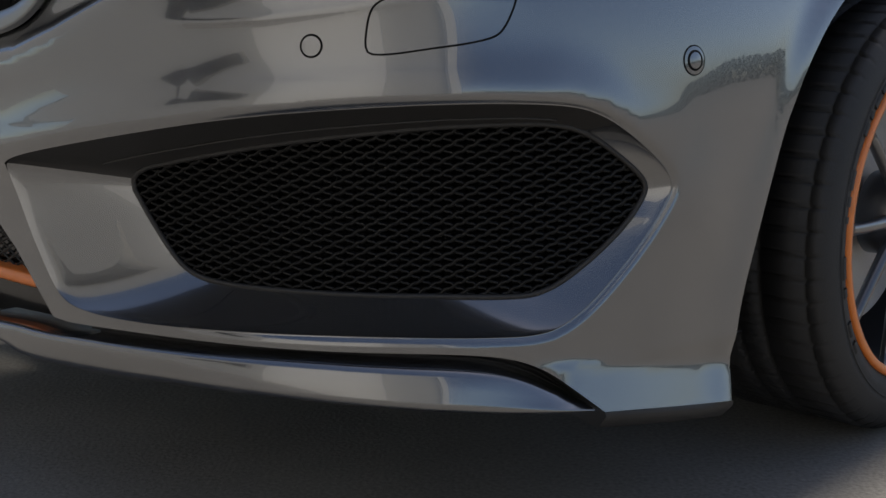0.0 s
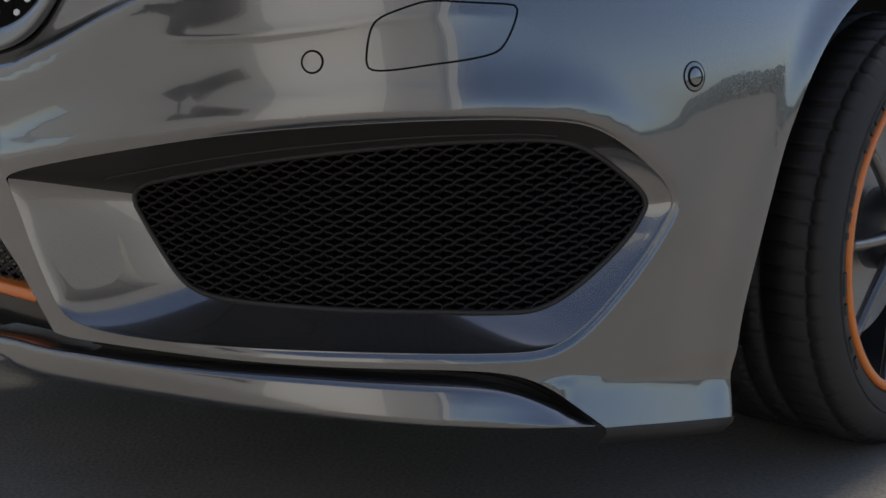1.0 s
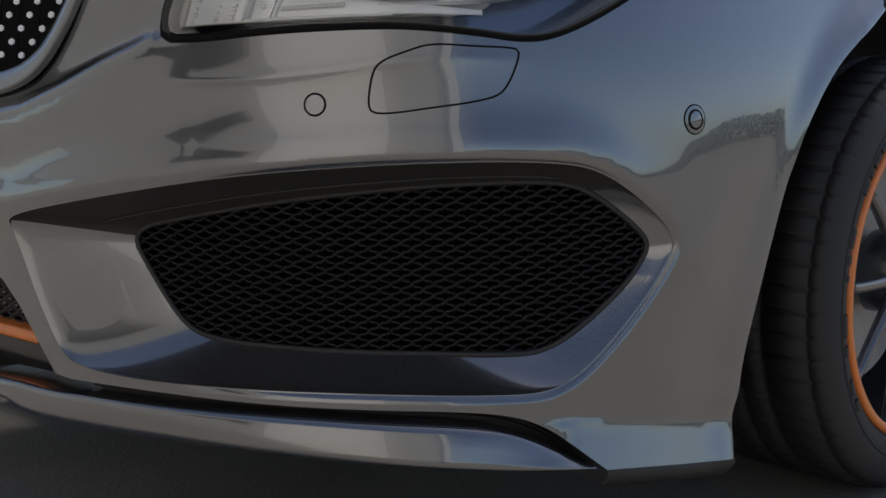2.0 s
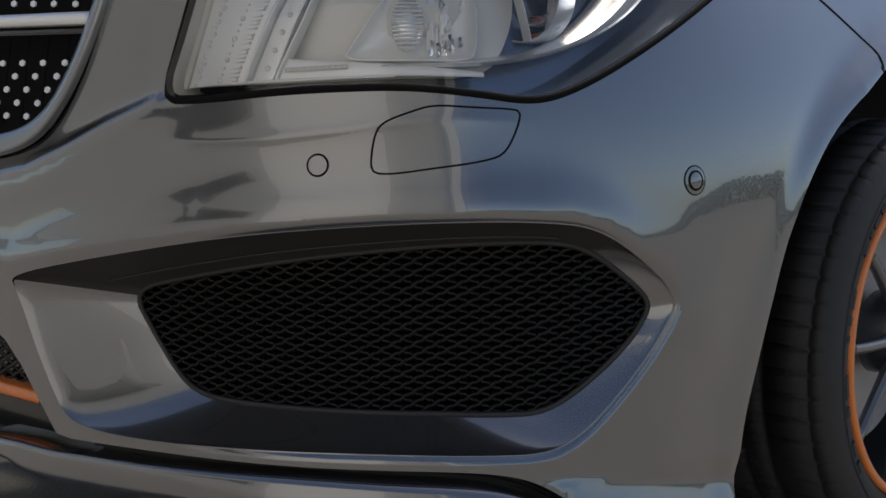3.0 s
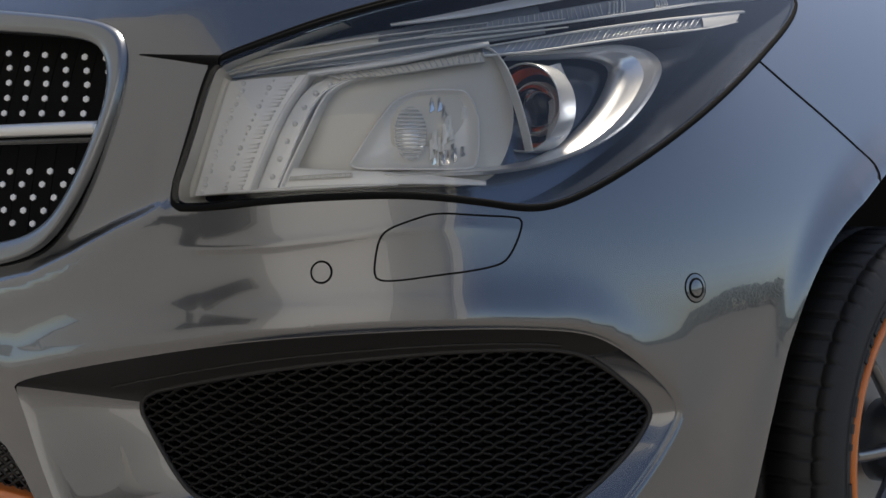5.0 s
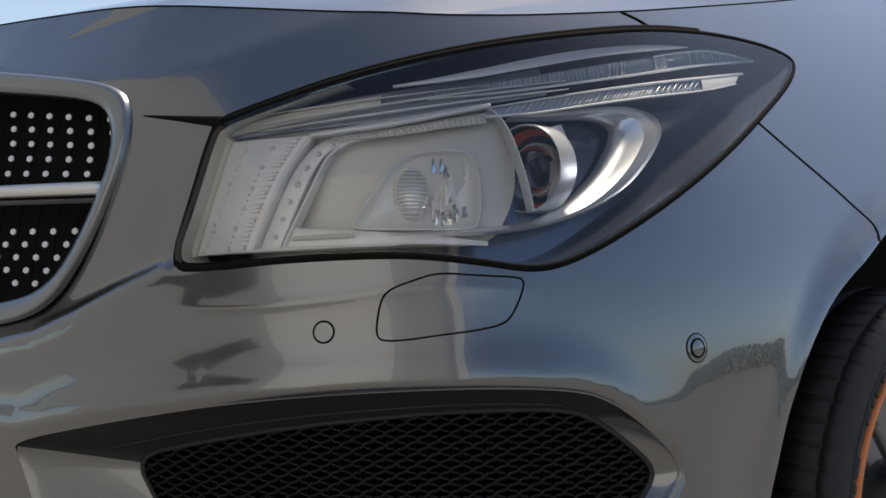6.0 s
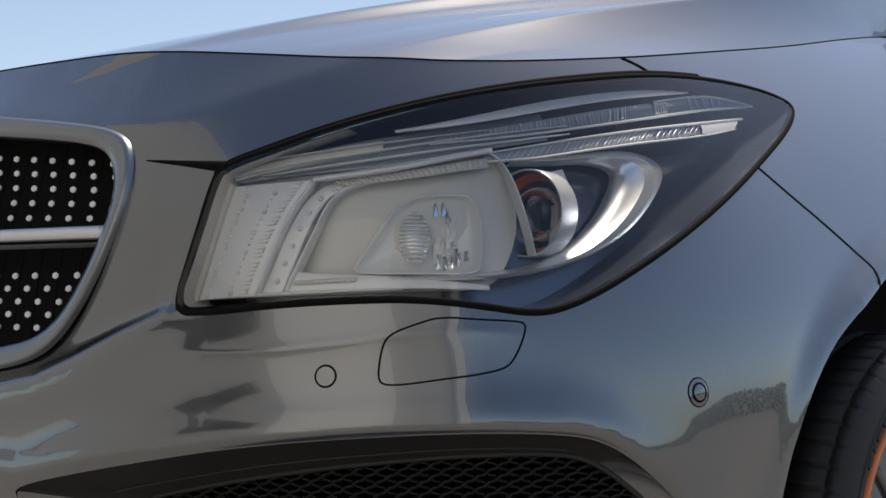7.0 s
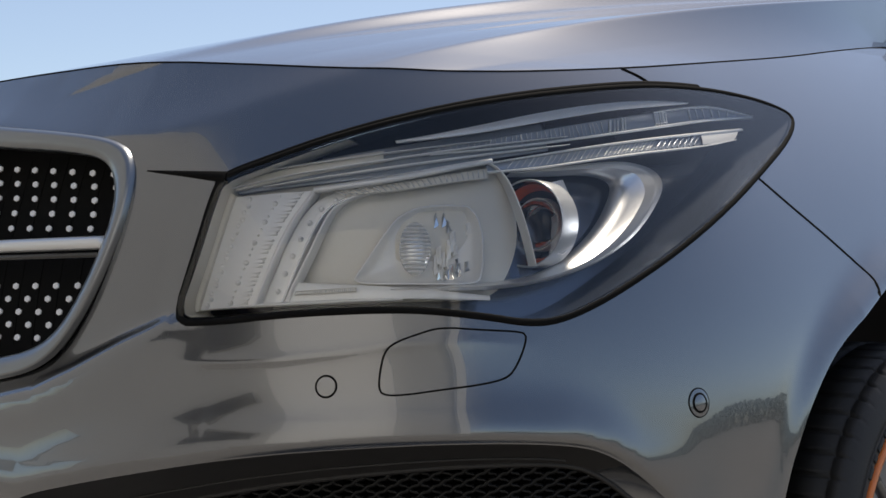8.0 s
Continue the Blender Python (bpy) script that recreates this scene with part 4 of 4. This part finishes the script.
turned("projector_shroud", ((-0.030, 0.050), (0.000, 0.0500), (0.002, 0.0490), (0.000, 0.0475)), SOFT_CHROME, "chrome projector shroud")
turned("dark_collar", ((0.000, 0.0475), (-0.012, 0.0455)), GLOSS, "black collar inside the shroud")
turned("orange_ring", ((-0.012, 0.0455), (-0.010, 0.0445), (-0.020, 0.0400), (-0.024, 0.0385)), AMBER, "orange ring round the projector")
turned("projector_bowl", ((-0.024, 0.0385), (-0.030, 0.034), (-0.036, 0.02), (-0.036, 0.001)), LAMP_DARK, "dark projector bowl")
turned("lens_bezel", ((-0.034, 0.031), (-0.020, 0.0305), (-0.018, 0.0295), (-0.020, 0.0285)), PALE_METAL, "bright rim of the projector lens")
turned("projector_lens", ((-0.022, 0.0285), (-0.014, 0.026), (-0.008, 0.020), (-0.004, 0.011), (-0.003, 0.0005)), CRYSTAL, "round glass projector lens")
ribbon("projector_side", [(0.910, 0.812), (0.918, 0.795), (0.915, 0.768), (0.900, 0.742), (0.893, 0.729)], [(0.932, 0.816), (0.939, 0.789), (0.935, 0.762), (0.924, 0.739), (0.906, 0.728)], -0.036, WHITE_LAMP, "polished side of the projector", bulge=0.003, n=30)

# ---- wheel ----
WS, WC, R = 0.842, 0.928, 0.31
wheel = new("wheel")
wheel.parent = car
wheel["label"] = "dark alloy wheel with an orange rim edge"
wheel.matrix_local = pose(WS, WC, R)


def lathe(name, profile, mat, parent, label="", n=180, cut=None):
    """Turned about the axle; the profile is (out, radius)."""
    rows = []
    w = np.linspace(0, 2 * math.pi, n, endpoint=False)
    for i, (x, r) in enumerate(profile):
        rr = r - (cut(i, w) if cut else 0) + 0 * w
        rows.append(np.stack((x + 0 * w, rr * np.cos(w), rr * np.sin(w)), -1))
    return strip(name, rows, mat, parent, label, closed=True)


RIM_R = 0.226
tread = [(-0.235, 0.265), (-0.232, 0.290), (-0.222, 0.302)]
for a, b in ((-0.215, -0.180), (-0.171, -0.136), (-0.127, -0.096), (-0.088, -0.028)):
    tread += [(a - 0.001, 0.299), (a, 0.3085), (b, 0.3085), (b + 0.001, 0.299)]
tread += [(-0.025, 0.306), (-0.012, 0.298), (-0.004, 0.286), (0.0, 0.270), (0.001, 0.262), (-0.001, 0.2605), (0.0, 0.256), (-0.002, 0.246), (-0.006, 0.236), (-0.010, RIM_R + 0.004)]


def sipes(i, w):
    x = tread[i][0]
    if -0.24 < x < -0.020 and tread[i][1] > 0.3:
        k = (np.degrees(w) + 4 * (x / 0.05)) % 6.0
        return np.where(k < 0.55, 0.006, 0.0)
    return 0.0


lathe("tyre", tread, TYRE, wheel, "black low-profile tyre", 720, sipes)
for start, span in ((128, 3), (132, 5), (139, 2), (143, 4), (158, 6), (166, 3), (172, 2), (184, 7), (194, 3), (206, 5), (214, 4)):
    w = np.radians(np.linspace(start, start + span, 8))
    strip("sidewall_mark", [np.stack((x + 0 * w, r * np.cos(w), r * np.sin(w)), -1) for x, r in ((-0.001, 0.2555), (0.0012, 0.2545), (0.0010, 0.2465), (-0.003, 0.2455))], TYRE, wheel, "raised bar on the tyre wall")
lathe("wear_line", [(-0.002, 0.2625), (0.0022, 0.2615), (0.0022, 0.2600), (-0.002, 0.2590)], TYRE, wheel)
lathe("rim_edge", [(-0.014, RIM_R + 0.005), (-0.006, RIM_R + 0.005), (-0.003, RIM_R + 0.001), (-0.004, RIM_R - 0.006), (-0.009, RIM_R - 0.009), (-0.016, RIM_R - 0.010)], ORANGE, wheel, "orange rim flange")
lathe("rim_barrel", [(-0.014, RIM_R - 0.009), (-0.05, RIM_R - 0.016), (-0.2, RIM_R - 0.022)], RIM, wheel)
lathe("brake_disc", [(-0.10, 0.165), (-0.10, 0.06), (-0.10, 0.005)], STEEL, wheel, "grey brake disc")
for k in range(10):
    a = math.radians(36 * k + 177)
    t = np.linspace(0, 1, 10)
    ang, rad = a + 0.05 * (1 - t) * (-1) ** k, 0.05 + t * (RIM_R - 0.058)
    tube("spoke", np.stack((-0.03 + 0.014 * t, rad * np.cos(ang), rad * np.sin(ang)), -1), 0.010 - 0.002 * t, RIM, wheel, sides=8)
lathe("hub", [(-0.08, 0.06), (-0.03, 0.058), (-0.02, 0.05), (-0.016, 0.03), (-0.016, 0.002)], RIM, wheel)
w = np.linspace(math.radians(135), math.radians(212), 24)
strip("brake_caliper", [np.stack((x + 0 * w, r * np.cos(w), r * np.sin(w)), -1) for x, r in ((-0.13, 0.209), (-0.056, 0.209), (-0.049, 0.203), (-0.046, 0.175), (-0.049, 0.145), (-0.056, 0.14), (-0.13, 0.14))], STEEL, wheel, "grey brake caliper")
w = np.linspace(math.radians(-20), math.radians(200), 60)
strip("arch_liner", [np.stack((x + 0 * w, WC + r * np.cos(w), R + r * np.sin(w)), -1) for x, r in ((0.78, 0.42), (0.5, 0.40), (0.5, 0.05))], PLASTIC, car, "black wheel arch liner")

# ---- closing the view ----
# added black sheet that keeps light from leaking through the openings
strip("inner_light_block", [flat(np.linspace(-0.2, 1.12, 60), np.full(60, z), -0.15) for z in (0.22, 0.5, 0.86)], VOID, car)

# ---- rest of the car, behind the camera's view: sides, glasshouse, boot ----
def shell(name, stations, mat, label):
    """Loft of cross-sections (c, half width low, half width high, z low, z high)."""
    rows = []
    for c, wl, wh, zl, zh in stations:
        ring_ = [(-wl, zl), (-wl * 1.01, zl + 0.5 * (zh - zl)), (-wh, zh - 0.06), (-wh * 0.86, zh - 0.012), (0, zh), (wh * 0.86, zh - 0.012), (wh, zh - 0.06), (wl * 1.01, zl + 0.5 * (zh - zl)), (wl, zl)]
        rows.append([(s, c, z) for s, z in ring_])
    return strip(name, rows, mat, car, label)


shell("rear_body", [(1.72, 0.83, 0.70, 0.22, 1.02), (1.9, 0.845, 0.72, 0.20, 1.03), (2.6, 0.855, 0.76, 0.20, 1.04), (3.6, 0.855, 0.75, 0.20, 1.06), (4.4, 0.84, 0.70, 0.22, 1.06), (4.75, 0.78, 0.60, 0.28, 0.98), (4.82, 0.70, 0.50, 0.35, 0.85), (4.83, 0.05, 0.05, 0.55, 0.65)], PAINT, "grey metallic doors and boot")
shell("glasshouse", [(1.84, 0.46, 0.40, 1.0, 1.325), (2.1, 0.64, 0.50, 1.02, 1.40), (2.5, 0.72, 0.56, 1.03, 1.45), (3.1, 0.72, 0.55, 1.03, 1.45), (3.8, 0.70, 0.52, 1.04, 1.28), (4.35, 0.64, 0.50, 1.04, 1.08)], GLOSS, "dark tinted glasshouse")
strip("floor_pan", [[(s, c, 0.20) for s in (-0.58, 0.0, 0.58)] for c in (0.35, 1.0, 2.0, 4.6)], PLASTIC, car, "black underside")
right = np.linspace(-1.95, -0.15, 90)
strip("far_side", [flat(right, np.full(90, z), 0.0) for z in (0.16, 0.24, 0.35, 0.5, 0.62, 0.75, 0.86, 0.93, 0.96)], PAINT, car, "grey metallic far side of the front")
